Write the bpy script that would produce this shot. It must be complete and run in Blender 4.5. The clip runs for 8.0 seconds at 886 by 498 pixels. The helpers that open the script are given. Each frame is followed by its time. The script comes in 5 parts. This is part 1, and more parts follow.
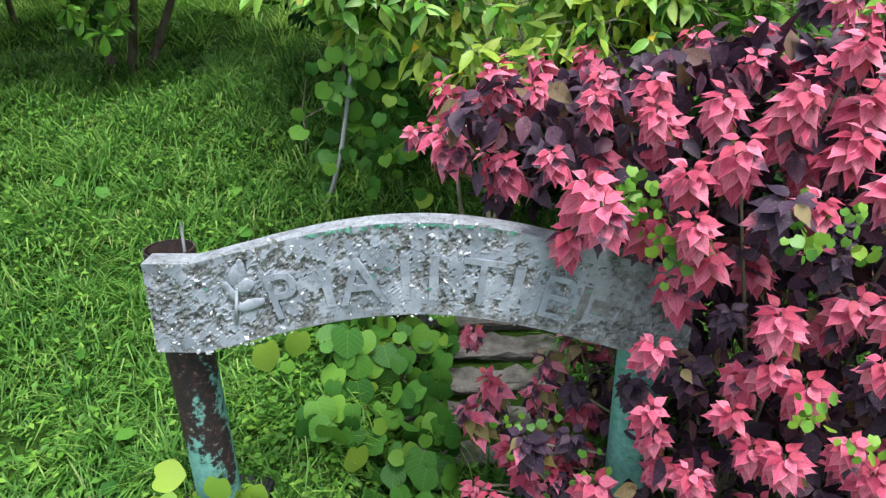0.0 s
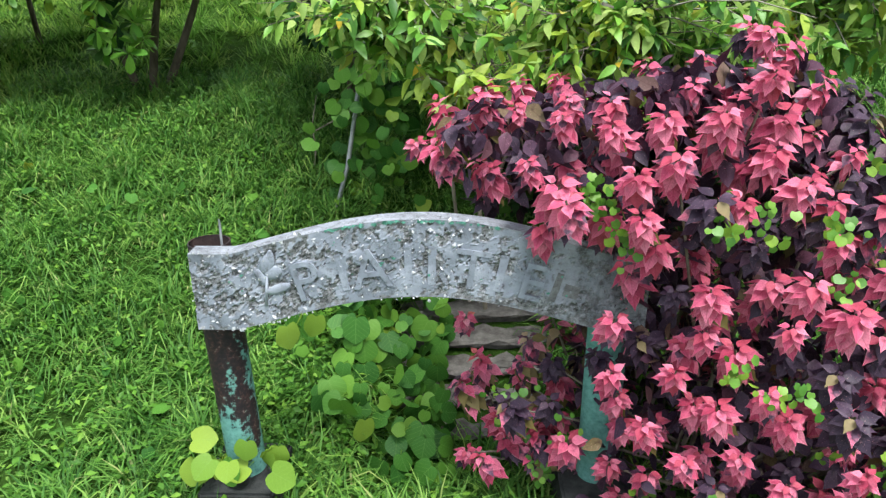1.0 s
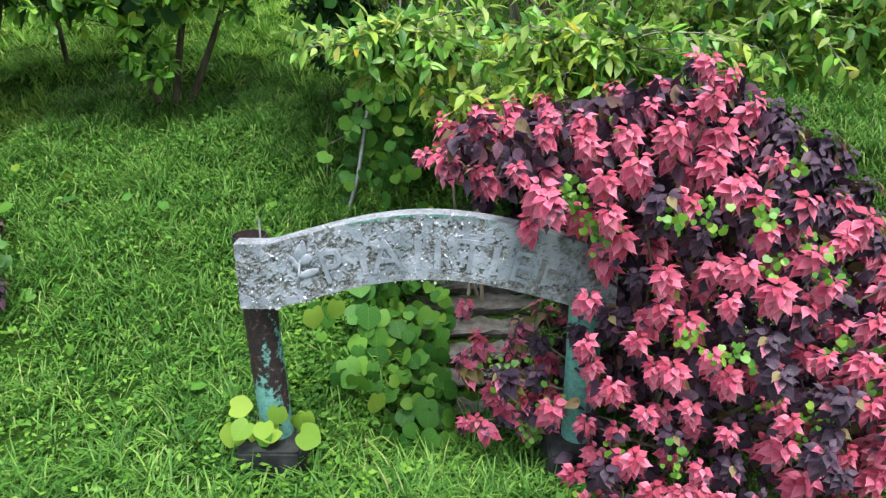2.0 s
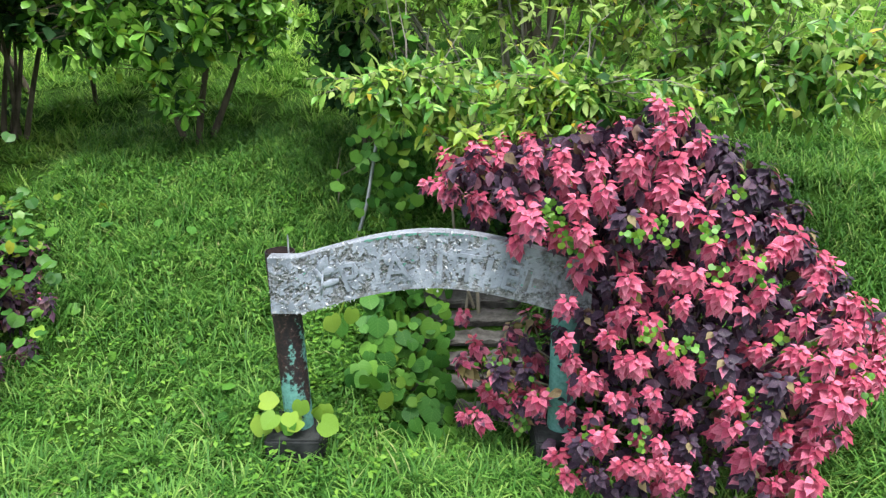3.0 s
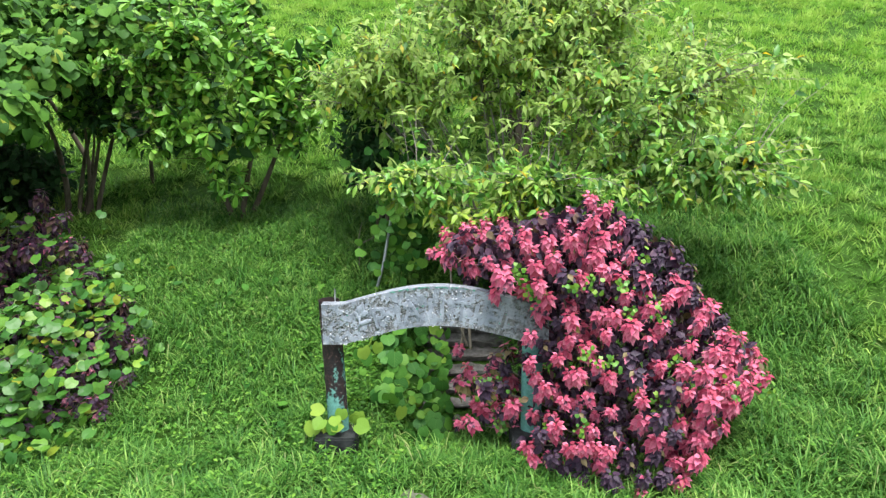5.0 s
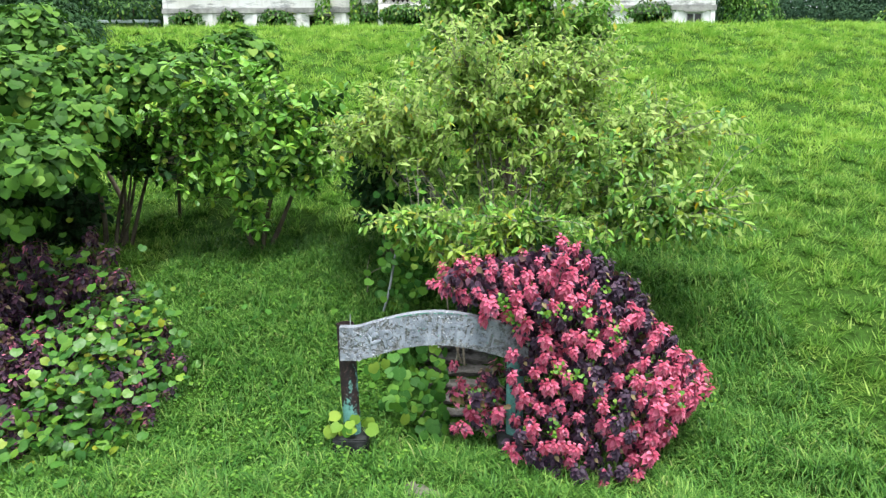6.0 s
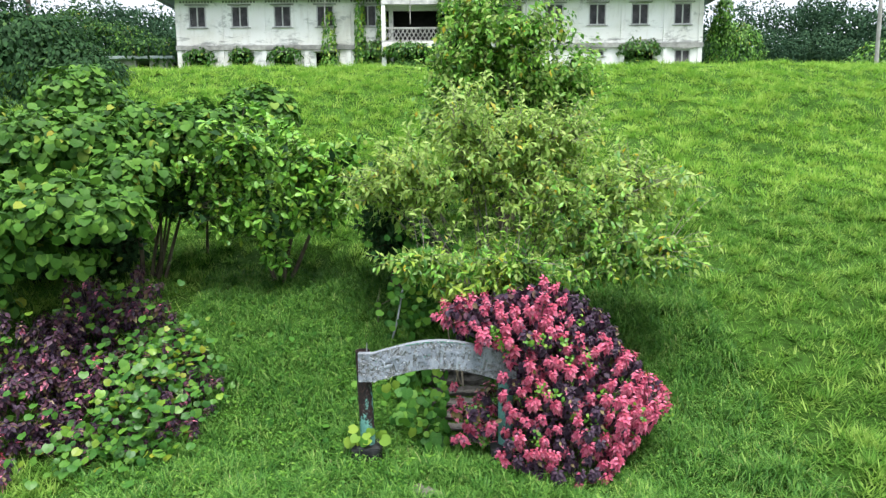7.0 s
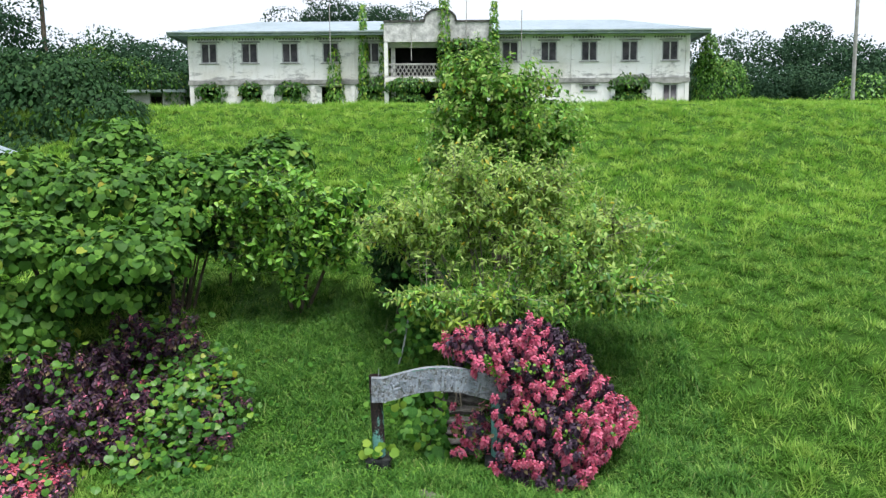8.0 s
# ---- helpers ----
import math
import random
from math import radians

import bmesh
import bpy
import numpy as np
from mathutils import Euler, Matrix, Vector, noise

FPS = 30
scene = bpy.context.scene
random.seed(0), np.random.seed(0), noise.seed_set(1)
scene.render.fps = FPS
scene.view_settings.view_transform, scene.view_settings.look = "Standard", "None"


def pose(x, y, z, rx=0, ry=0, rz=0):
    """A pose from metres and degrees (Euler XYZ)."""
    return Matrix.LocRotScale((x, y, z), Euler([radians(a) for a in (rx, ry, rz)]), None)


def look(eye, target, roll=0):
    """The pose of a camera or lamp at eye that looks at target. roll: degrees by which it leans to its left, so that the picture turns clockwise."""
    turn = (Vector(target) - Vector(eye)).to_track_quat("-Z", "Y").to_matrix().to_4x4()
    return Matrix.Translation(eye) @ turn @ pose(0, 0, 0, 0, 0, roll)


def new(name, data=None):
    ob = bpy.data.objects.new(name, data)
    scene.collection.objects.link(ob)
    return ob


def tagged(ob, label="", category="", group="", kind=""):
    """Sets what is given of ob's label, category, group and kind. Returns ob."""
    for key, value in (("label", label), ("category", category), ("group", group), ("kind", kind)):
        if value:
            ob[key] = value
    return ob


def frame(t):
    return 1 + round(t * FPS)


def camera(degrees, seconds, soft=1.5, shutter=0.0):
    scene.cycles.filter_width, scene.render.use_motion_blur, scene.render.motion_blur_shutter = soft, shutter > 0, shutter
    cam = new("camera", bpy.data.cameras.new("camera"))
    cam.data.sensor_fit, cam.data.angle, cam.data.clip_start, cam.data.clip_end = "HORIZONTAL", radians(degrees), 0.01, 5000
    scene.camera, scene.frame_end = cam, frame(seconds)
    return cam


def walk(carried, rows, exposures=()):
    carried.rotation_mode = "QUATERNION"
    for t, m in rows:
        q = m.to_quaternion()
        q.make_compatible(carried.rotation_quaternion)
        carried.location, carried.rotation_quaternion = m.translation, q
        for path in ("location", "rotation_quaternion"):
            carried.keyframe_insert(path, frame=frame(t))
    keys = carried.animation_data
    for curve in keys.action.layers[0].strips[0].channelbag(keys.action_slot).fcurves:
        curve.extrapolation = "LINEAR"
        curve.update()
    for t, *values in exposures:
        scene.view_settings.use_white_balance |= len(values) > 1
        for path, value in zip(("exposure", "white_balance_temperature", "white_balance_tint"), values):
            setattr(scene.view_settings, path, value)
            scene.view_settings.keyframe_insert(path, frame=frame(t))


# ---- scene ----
cam = camera(65.8, 8.0, soft=1.35)
PATH = [
    (0, (0.131, -0.598, 3.395), (0.094, 1.438, 2.561), -0.4),
    (0.5, (0.135, -0.911, 3.477), (0.102, 1.131, 2.660), -0.3),
    (1, (0.154, -1.267, 3.552), (0.122, 0.782, 2.751), -0.3),
    (1.5, (0.135, -1.679, 3.611), (0.110, 0.377, 2.829), -0.3),
    (3, (0.103, -2.991, 3.813), (0.086, -0.889, 3.165), -0.4),
    (3.5, (0.103, -3.526, 3.937), (0.090, -1.410, 3.335), -0.5),
    (4, (0.110, -4.102, 4.077), (0.098, -1.972, 3.523), -0.6),
    (4.5, (0.048, -4.718, 4.237), (0.045, -2.576, 3.733), -0.5),
    (5.8, (0.081, -6.739, 4.806), (0.080, -4.576, 4.402), -0.4),
    (6, (0.092, -7.079, 4.924), (0.091, -4.914, 4.533), -0.4),
    (6.5, (0.083, -8.007, 5.239), (0.081, -5.836, 4.884), -0.4),
    (7, (0.061, -8.967, 5.590), (0.061, -6.791, 5.265), -0.4),
    (7.5, (0.046, -9.960, 5.931), (0.046, -7.780, 5.636), -0.5),
    (8, (0.031, -11.008, 6.315), (0.034, -8.823, 6.052), -0.4),
]
walk(cam, [(t, look(eye, target, roll)) for t, eye, target, roll in PATH], [(0, 1.06), (3, 1.18), (4.5, 1.24), (6.5, 1.06), (7.2, 0.93), (8, 0.62)])


# ---- world, sun and exposure ----
world = bpy.data.worlds.new("overcast_sky")
scene.world = world
world.use_nodes = True
wt = world.node_tree
wt.nodes.clear()
sky = wt.nodes.new("ShaderNodeTexSky")
sky.sky_type = "NISHITA"
sky.sun_disc = False
sky.sun_elevation = radians(65)
sky.sun_rotation = radians(155)
sky.dust_density = 4.0
grey = wt.nodes.new("ShaderNodeHueSaturation")
grey.inputs["Saturation"].default_value = 0.22
cloud = wt.nodes.new("ShaderNodeMix")
cloud.data_type = "RGBA"
cloud.inputs[0].default_value = 0.75
cloud.inputs[7].default_value = (8.9, 9.7, 11.2, 1)
back = wt.nodes.new("ShaderNodeBackground")
back.inputs["Strength"].default_value = 0.088
wout = wt.nodes.new("ShaderNodeOutputWorld")
wt.links.new(sky.outputs[0], grey.inputs["Color"])
wt.links.new(grey.outputs[0], cloud.inputs[6])
wt.links.new(cloud.outputs[2], back.inputs["Color"])
wt.links.new(back.outputs[0], wout.inputs[0])

sun = new("sun", bpy.data.lights.new("sun", "SUN"))
sun.data.energy = 3.4
sun.data.angle = radians(28)
sun.data.color = (1.0, 0.98, 0.96)
sun.matrix_world = look((5, -7, 34), (0, 3, 0))


# ---- materials ----
def shader(name, rough=0.8, spec=0.3):
    m = bpy.data.materials.new(name)
    m.use_nodes = True
    t = m.node_tree
    p = t.nodes["Principled BSDF"]
    p.inputs["Roughness"].default_value = rough
    p.inputs["Specular IOR Level"].default_value = spec
    return m, t, p


def node(t, kind, **values):
    n = t.nodes.new(kind)
    for k, v in values.items():
        n.inputs[k].default_value = v
    return n


def noise_tex(t, scale, detail=4.0, rough=0.6, coords="Object", stretch=None):
    c = t.nodes.new("ShaderNodeTexCoord")
    n = node(t, "ShaderNodeTexNoise", Scale=scale, Detail=detail, Roughness=rough)
    if stretch:
        mp = t.nodes.new("ShaderNodeMapping")
        mp.inputs["Scale"].default_value = stretch
        t.links.new(c.outputs[coords], mp.inputs[0])
        t.links.new(mp.outputs[0], n.inputs["Vector"])
    else:
        t.links.new(c.outputs[coords], n.inputs["Vector"])
    return n.outputs["Fac"]


def ramp(t, fac, stops):
    r = t.nodes.new("ShaderNodeValToRGB")
    e = r.color_ramp.elements
    while len(e) < len(stops):
        e.new(0.5)
    for k, (at, col) in zip(e, stops):
        k.position, k.color = at, (*col, 1)
    t.links.new(fac, r.inputs[0])
    return r.outputs[0]


def blend(t, fac, a, b, mode="MIX"):
    m = t.nodes.new("ShaderNodeMix")
    m.data_type, m.blend_type = "RGBA", mode
    for s, v in ((0, fac), (6, a), (7, b)):
        if isinstance(v, (int, float)):
            m.inputs[s].default_value = v
        elif isinstance(v, tuple):
            m.inputs[s].default_value = (*v, 1)
        else:
            t.links.new(v, m.inputs[s])
    return m.outputs[2]


def bump(t, p, height, strength=0.4, distance=0.01):
    b = t.nodes.new("ShaderNodeBump")
    b.inputs["Strength"].default_value, b.inputs["Distance"].default_value = strength, distance
    t.links.new(height, b.inputs["Height"])
    t.links.new(b.outputs[0], p.inputs["Normal"])


def leaf_mat(name, stops, rough=0.45, through_light=0.3, patch=0.0, patch_scale=0.4, patch_col=(0.5, 0.5, 0.5), by_object=False, spec=0.35, veins=0.0, pale_rim=0.0):
    """A leaf: colour by leaf, faint mottling, light through the blade."""
    m, t, p = shader(name, rough, spec)
    g = t.nodes.new("ShaderNodeNewGeometry")
    col = ramp(t, g.outputs["Random Per Island"], stops)
    if by_object:
        o = t.nodes.new("ShaderNodeObjectInfo")
        col = ramp(t, o.outputs["Random"], stops)
    mott = noise_tex(t, 38, 5, 0.7)
    col = blend(t, 0.5, col, ramp(t, mott, [(0.25, (0.45, 0.45, 0.45)), (0.7, (1.0, 1.0, 1.0))]), "MULTIPLY")
    if veins:
        at = t.nodes.new("ShaderNodeAttribute")
        at.attribute_name = "leafpos"
        s = t.nodes.new("ShaderNodeSeparateXYZ")
        t.links.new(at.outputs["Vector"], s.inputs[0])

        def maths(op, a, b=0.0):
            n = t.nodes.new("ShaderNodeMath")
            n.operation = op
            for i, v in enumerate((a, b)):
                if isinstance(v, float):
                    n.inputs[i].default_value = v
                else:
                    t.links.new(v, n.inputs[i])
            return n.outputs[0]

        ax = maths("ABSOLUTE", s.outputs[0])
        rib = maths("LESS_THAN", ax, 0.014)
        side = maths("LESS_THAN", maths("FRACT", maths("MULTIPLY", maths("SUBTRACT", s.outputs[1], maths("MULTIPLY", ax, 0.9)), 7.0)), 0.10)
        col = blend(t, maths("MULTIPLY", maths("MAXIMUM", rib, side), veins), col, (0.55, 0.34, 0.40), "MULTIPLY")
        blot = noise_tex(t, 24, 5, 0.62)
        core = maths("ADD", maths("MULTIPLY", blot, 1.0), maths("MULTIPLY", maths("SUBTRACT", 0.55, s.outputs[1]), 0.22))
        dusk = ramp(t, core, [(0.57, (0, 0, 0)), (0.68, (0.6, 0.6, 0.6))])
        col = blend(t, dusk, col, (0.34, 0.20, 0.26), "MULTIPLY")
        fleck = ramp(t, noise_tex(t, 150, 3, 0.6), [(0.62, (0, 0, 0)), (0.70, (0.25, 0.25, 0.25))])
        col = blend(t, fleck, col, (0.74, 0.40, 0.42))
        rim = maths("MULTIPLY", maths("GREATER_THAN", maths("ADD", s.outputs[2], maths("MULTIPLY", mott, 0.30)), 1.04), pale_rim)
        col = blend(t, rim, col, (0.80, 0.50, 0.50))
        bump(t, p, side, 0.2, 0.003)
    if patch:
        big = noise_tex(t, patch_scale, 3)
        f = ramp(t, big, [(0.42, (0, 0, 0)), (0.56, (1, 1, 1))])
        tint = blend(t, f, (1.0, 1.0, 1.0), patch_col)
        col = blend(t, patch, col, tint, "MULTIPLY")
    t.links.new(col, p.inputs["Base Color"])
    tr = t.nodes.new("ShaderNodeBsdfTranslucent")
    t.links.new(col, tr.inputs["Color"])
    mix = t.nodes.new("ShaderNodeMixShader")
    mix.inputs[0].default_value = through_light
    t.links.new(p.outputs[0], mix.inputs[1])
    t.links.new(tr.outputs[0], mix.inputs[2])
    t.links.new(mix.outputs[0], t.nodes["Material Output"].inputs[0])
    return m


GRASS = leaf_mat("grass_blade", [(0.0, (0.045, 0.14, 0.024)), (0.4, (0.11, 0.28, 0.047)), (0.8, (0.21, 0.41, 0.08)), (0.97, (0.32, 0.51, 0.11)), (1.0, (0.42, 0.43, 0.19))],
                 0.55, 0.38, 0.8, 1.6, (0.56, 0.72, 0.60), spec=0.22)
GRASS_HILL = leaf_mat("hillside_grass_blade", [(0.0, (0.235, 0.41, 0.06)), (0.6, (0.36, 0.56, 0.095)), (1.0, (0.46, 0.63, 0.16))],
                      0.7, 0.45, 0.9, 1.5, (0.52, 0.72, 0.52), spec=0.12)
GRASS_SLOPE = leaf_mat("slope_grass_blade", [(0.0, (0.13, 0.275, 0.042)), (0.6, (0.275, 0.465, 0.078)), (1.0, (0.42, 0.575, 0.145))],
                       0.6, 0.42, 0.9, 1.6, (0.44, 0.64, 0.48), spec=0.15)
WEED = leaf_mat("weed_leaf", [(0.0, (0.05, 0.15, 0.018)), (0.7, (0.11, 0.28, 0.032)), (1.0, (0.20, 0.38, 0.05))], 0.5, 0.3, spec=0.2)
VINE = leaf_mat("vine_leaf", [(0.0, (0.04, 0.14, 0.025)), (0.6, (0.075, 0.21, 0.03)), (0.9, (0.13, 0.28, 0.03)), (1.0, (0.30, 0.33, 0.03))], 0.42, 0.3)


def veined(m):
    """Pale veins along the midrib and out to the rim."""
    t = m.node_tree
    p = t.nodes["Principled BSDF"]
    col = p.inputs["Base Color"].links[0].from_socket
    c = t.nodes.new("ShaderNodeTexCoord")
    s = t.nodes.new("ShaderNodeSeparateXYZ")
    t.links.new(c.outputs["Object"], s.inputs[0])

    def maths(op, a, b=0.0):
        n = t.nodes.new("ShaderNodeMath")
        n.operation = op
        for i, v in enumerate((a, b)):
            if isinstance(v, float):
                n.inputs[i].default_value = v
            else:
                t.links.new(v, n.inputs[i])
        return n.outputs[0]

    ax = maths("ABSOLUTE", s.outputs[0])
    rib = maths("LESS_THAN", ax, 0.012)
    slope = maths("SUBTRACT", s.outputs[1], maths("MULTIPLY", ax, 0.75))
    side = maths("LESS_THAN", maths("FRACT", maths("MULTIPLY", slope, 6.0)), 0.09)
    vein = maths("MULTIPLY", maths("MAXIMUM", rib, side), 0.28)
    out = blend(t, vein, col, (0.22, 0.40, 0.10))
    t.links.new(out, p.inputs["Base Color"])
    bump(t, p, side, 0.25, 0.004)
    return m


VINE_ONE = veined(leaf_mat("vine_leaf_large", [(0.0, (0.030, 0.12, 0.020)), (0.6, (0.068, 0.21, 0.028)), (1.0, (0.125, 0.28, 0.032))], 0.5, 0.25, by_object=True, spec=0.16))
VINE_YELLOW = veined(leaf_mat("vine_leaf_yellow", [(0.0, (0.13, 0.28, 0.035)), (1.0, (0.27, 0.40, 0.05))], 0.5, 0.35, by_object=True, spec=0.16))
VINE_FAR = leaf_mat("climber_leaf", [(0.0, (0.022, 0.065, 0.012)), (0.6, (0.055, 0.145, 0.022)), (0.95, (0.12, 0.245, 0.038)), (1.0, (0.26, 0.25, 0.03))], 0.55, 0.25, spec=0.16)
VINE_HEAP = leaf_mat("thicket_leaf", [(0.0, (0.028, 0.088, 0.014)), (0.5, (0.066, 0.175, 0.022)), (0.97, (0.135, 0.28, 0.04)), (1.0, (0.28, 0.31, 0.04))], 0.55, 0.2, spec=0.13)
WHORL = leaf_mat("whorl_leaf", [(0.0, (0.085, 0.25, 0.03)), (0.6, (0.18, 0.41, 0.05)), (1.0, (0.30, 0.53, 0.085))], 0.4, 0.3)
SPARSE = leaf_mat("willow_leaf", [(0.0, (0.17, 0.30, 0.06)), (0.45, (0.33, 0.50, 0.11)), (0.955, (0.52, 0.66, 0.22)), (1.0, (0.70, 0.48, 0.02))], 0.5, 0.48, spec=0.2)
LIME = leaf_mat("lime_leaf", [(0.0, (0.24, 0.40, 0.04)), (1.0, (0.40, 0.52, 0.07))], 0.45, 0.35)
# own colour of the dark shrubs; also stands in for shade inside crowns
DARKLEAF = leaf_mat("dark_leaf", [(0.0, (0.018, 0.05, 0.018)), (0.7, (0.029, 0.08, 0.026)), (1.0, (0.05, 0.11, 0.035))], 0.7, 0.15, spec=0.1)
# narrow, bluish range puts distance haze into the leaf colour
FARLEAF = leaf_mat("hazed_far_leaf", [(0.0, (0.030, 0.066, 0.036)), (0.7, (0.042, 0.090, 0.044)), (1.0, (0.058, 0.112, 0.050))], 0.95, 0.1, 0.6, 0.12, (0.6, 0.7, 0.8), spec=0.08)
PINK = leaf_mat("pink_leaf", [(0.0, (0.58, 0.08, 0.17)), (0.5, (0.73, 0.165, 0.28)), (1.0, (0.80, 0.31, 0.40))], 0.55, 0.28, veins=0.55, spec=0.28, pale_rim=0.22)
RED = leaf_mat("red_leaf", [(0.0, (0.36, 0.04, 0.09)), (0.7, (0.50, 0.075, 0.125)), (1.0, (0.74, 0.22, 0.16))], 0.55, 0.25, spec=0.28, veins=0.4)
PURPLE = leaf_mat("purple_leaf", [(0.0, (0.028, 0.017, 0.034)), (0.6, (0.062, 0.036, 0.064)), (0.9, (0.11, 0.042, 0.068)), (1.0, (0.12, 0.09, 0.04))], 0.5, 0.1, spec=0.22, veins=0.5)
VARIEGATED = leaf_mat("variegated_leaf", [(0.0, (0.52, 0.07, 0.155)), (0.5, (0.69, 0.145, 0.25)), (1.0, (0.77, 0.25, 0.35))], 0.55, 0.2, 1.0, 14, (0.17, 0.40, 0.40), veins=0.5, spec=0.28, pale_rim=0.22)
OLIVE = leaf_mat("withered_leaf", [(0.0, (0.07, 0.055, 0.018)), (0.5, (0.17, 0.135, 0.04)), (1.0, (0.36, 0.27, 0.17))], 0.6, 0.2)


def bark_mat(name, dark, light, scale=9):
    m, t, p = shader(name, 0.9, 0.2)
    n = noise_tex(t, scale, 6, 0.65, stretch=(1, 1, 0.25))
    t.links.new(ramp(t, n, [(0.3, dark), (0.7, light)]), p.inputs["Base Color"])
    bump(t, p, n, 0.6, 0.02)
    return m


BARK = bark_mat("bark", (0.035, 0.028, 0.02), (0.14, 0.115, 0.085))
PALE_TWIG = bark_mat("pale_grey_twig", (0.10, 0.09, 0.07), (0.27, 0.25, 0.215), 14)
TWIG = bark_mat("grey_twig", (0.10, 0.085, 0.06), (0.28, 0.25, 0.20), 14)


def soil_mat():
    m, t, p = shader("soil", 0.95, 0.1)
    a = noise_tex(t, 0.6, 5)
    b = noise_tex(t, 6, 9, 0.8)
    c = ramp(t, a, [(0.3, (0.045, 0.11, 0.016)), (0.7, (0.085, 0.19, 0.028))])
    c = blend(t, 0.9, c, ramp(t, b, [(0.36, (0.3, 0.3, 0.3)), (0.62, (0.92, 1.0, 0.85))]), "MULTIPLY")
    t.links.new(c, p.inputs["Base Color"])
    bump(t, p, b, 1.0, 0.12)
    return m


SOIL = soil_mat()


def slab_mat():
    """Old blue-grey paint on concrete: smooth where it holds, rough and dark where it has come away."""
    m, t, p = shader("peeling_grey_paint", 0.72, 0.3)
    at = t.nodes.new("ShaderNodeAttribute")
    at.attribute_name = "leafpos"
    s = t.nodes.new("ShaderNodeSeparateXYZ")
    t.links.new(at.outputs["Vector"], s.inputs[0])
    big = noise_tex(t, 3.2, 6, 0.62)
    mid = noise_tex(t, 13, 8, 0.72)
    fine = noise_tex(t, 60, 6, 0.75)
    paint = ramp(t, big, [(0.28, (0.12, 0.14, 0.165)), (0.48, (0.215, 0.245, 0.29)), (0.66, (0.33, 0.365, 0.42))])
    paint = blend(t, ramp(t, mid, [(0.36, (0.8, 0.8, 0.8)), (0.46, (0, 0, 0))]), paint, (0.10, 0.105, 0.115))
    paint = blend(t, ramp(t, fine, [(0.34, (1, 1, 1)), (0.39, (0, 0, 0))]), paint, (0.05, 0.052, 0.055))
    bare = ramp(t, mid, [(0.36, (0.045, 0.048, 0.05)), (0.48, (0.145, 0.15, 0.15)), (0.62, (0.28, 0.30, 0.325))])
    bare = blend(t, ramp(t, fine, [(0.40, (1, 1, 1)), (0.45, (0, 0, 0))]), bare, (0.028, 0.028, 0.028))
    bare = blend(t, ramp(t, fine, [(0.60, (0, 0, 0)), (0.63, (1, 1, 1))]), bare, (0.40, 0.42, 0.44))
    c = blend(t, s.outputs[0], paint, bare)
    # darker grey towards the slab's right end
    dark_end = ramp(t, blend(t, 0.35, s.outputs[1], big), [(0.67, (0, 0, 0)), (0.77, (0.85, 0.85, 0.85))])
    c = blend(t, dark_end, c, ramp(t, mid, [(0.36, (0.035, 0.037, 0.038)), (0.62, (0.20, 0.22, 0.235))]))
    t.links.new(c, p.inputs["Base Color"])
    h = blend(t, s.outputs[0], blend(t, 0.35, big, mid), blend(t, 0.5, mid, fine))
    bump(t, p, h, 0.9, 0.016)
    return m


SLAB = slab_mat()


def plain_mat(name, dark, light, scale=8.0, rough=0.85, bumps=0.4, spec=0.3, metal=0.0):
    m, t, p = shader(name, rough, spec)
    a = noise_tex(t, scale, 6, 0.65)
    b = noise_tex(t, scale * 6, 4, 0.6)
    c = ramp(t, a, [(0.32, dark), (0.68, light)])
    c = blend(t, 0.4, c, ramp(t, b, [(0.3, (0.5, 0.5, 0.5)), (0.6, (1, 1, 1))]), "MULTIPLY")
    t.links.new(c, p.inputs["Base Color"])
    p.inputs["Metallic"].default_value = metal
    bump(t, p, b, bumps, 0.01)
    return m


FLAKE = plain_mat("paint_flake", (0.20, 0.21, 0.22), (0.74, 0.76, 0.79), 45)
# darker grey for the raised bars at the slab's right end
DARK_CONCRETE = plain_mat("dark_concrete", (0.06, 0.063, 0.063), (0.20, 0.21, 0.215), 14, 0.8, 0.8)
SCRAP = plain_mat("green_paint_scrap", (0.05, 0.19, 0.14), (0.13, 0.34, 0.26), 20)
STEP = plain_mat("mossy_concrete", (0.05, 0.047, 0.040), (0.21, 0.20, 0.185), 5.5, 0.95, 0.8)
PATCH = plain_mat("path_concrete", (0.06, 0.07, 0.04), (0.16, 0.155, 0.12), 5, 0.95, 0.8)
BASE = plain_mat("black_stained_concrete", (0.007, 0.009, 0.009), (0.04, 0.044, 0.044), 7, 0.85, 0.8)
GREY_PIPE = plain_mat("galvanised_pipe", (0.22, 0.24, 0.25), (0.38, 0.40, 0.41), 9, 0.5, 0.2, 0.5, 0.3)
RUSTDARK = plain_mat("rust_inside", (0.02, 0.014, 0.014), (0.06, 0.04, 0.035), 9)


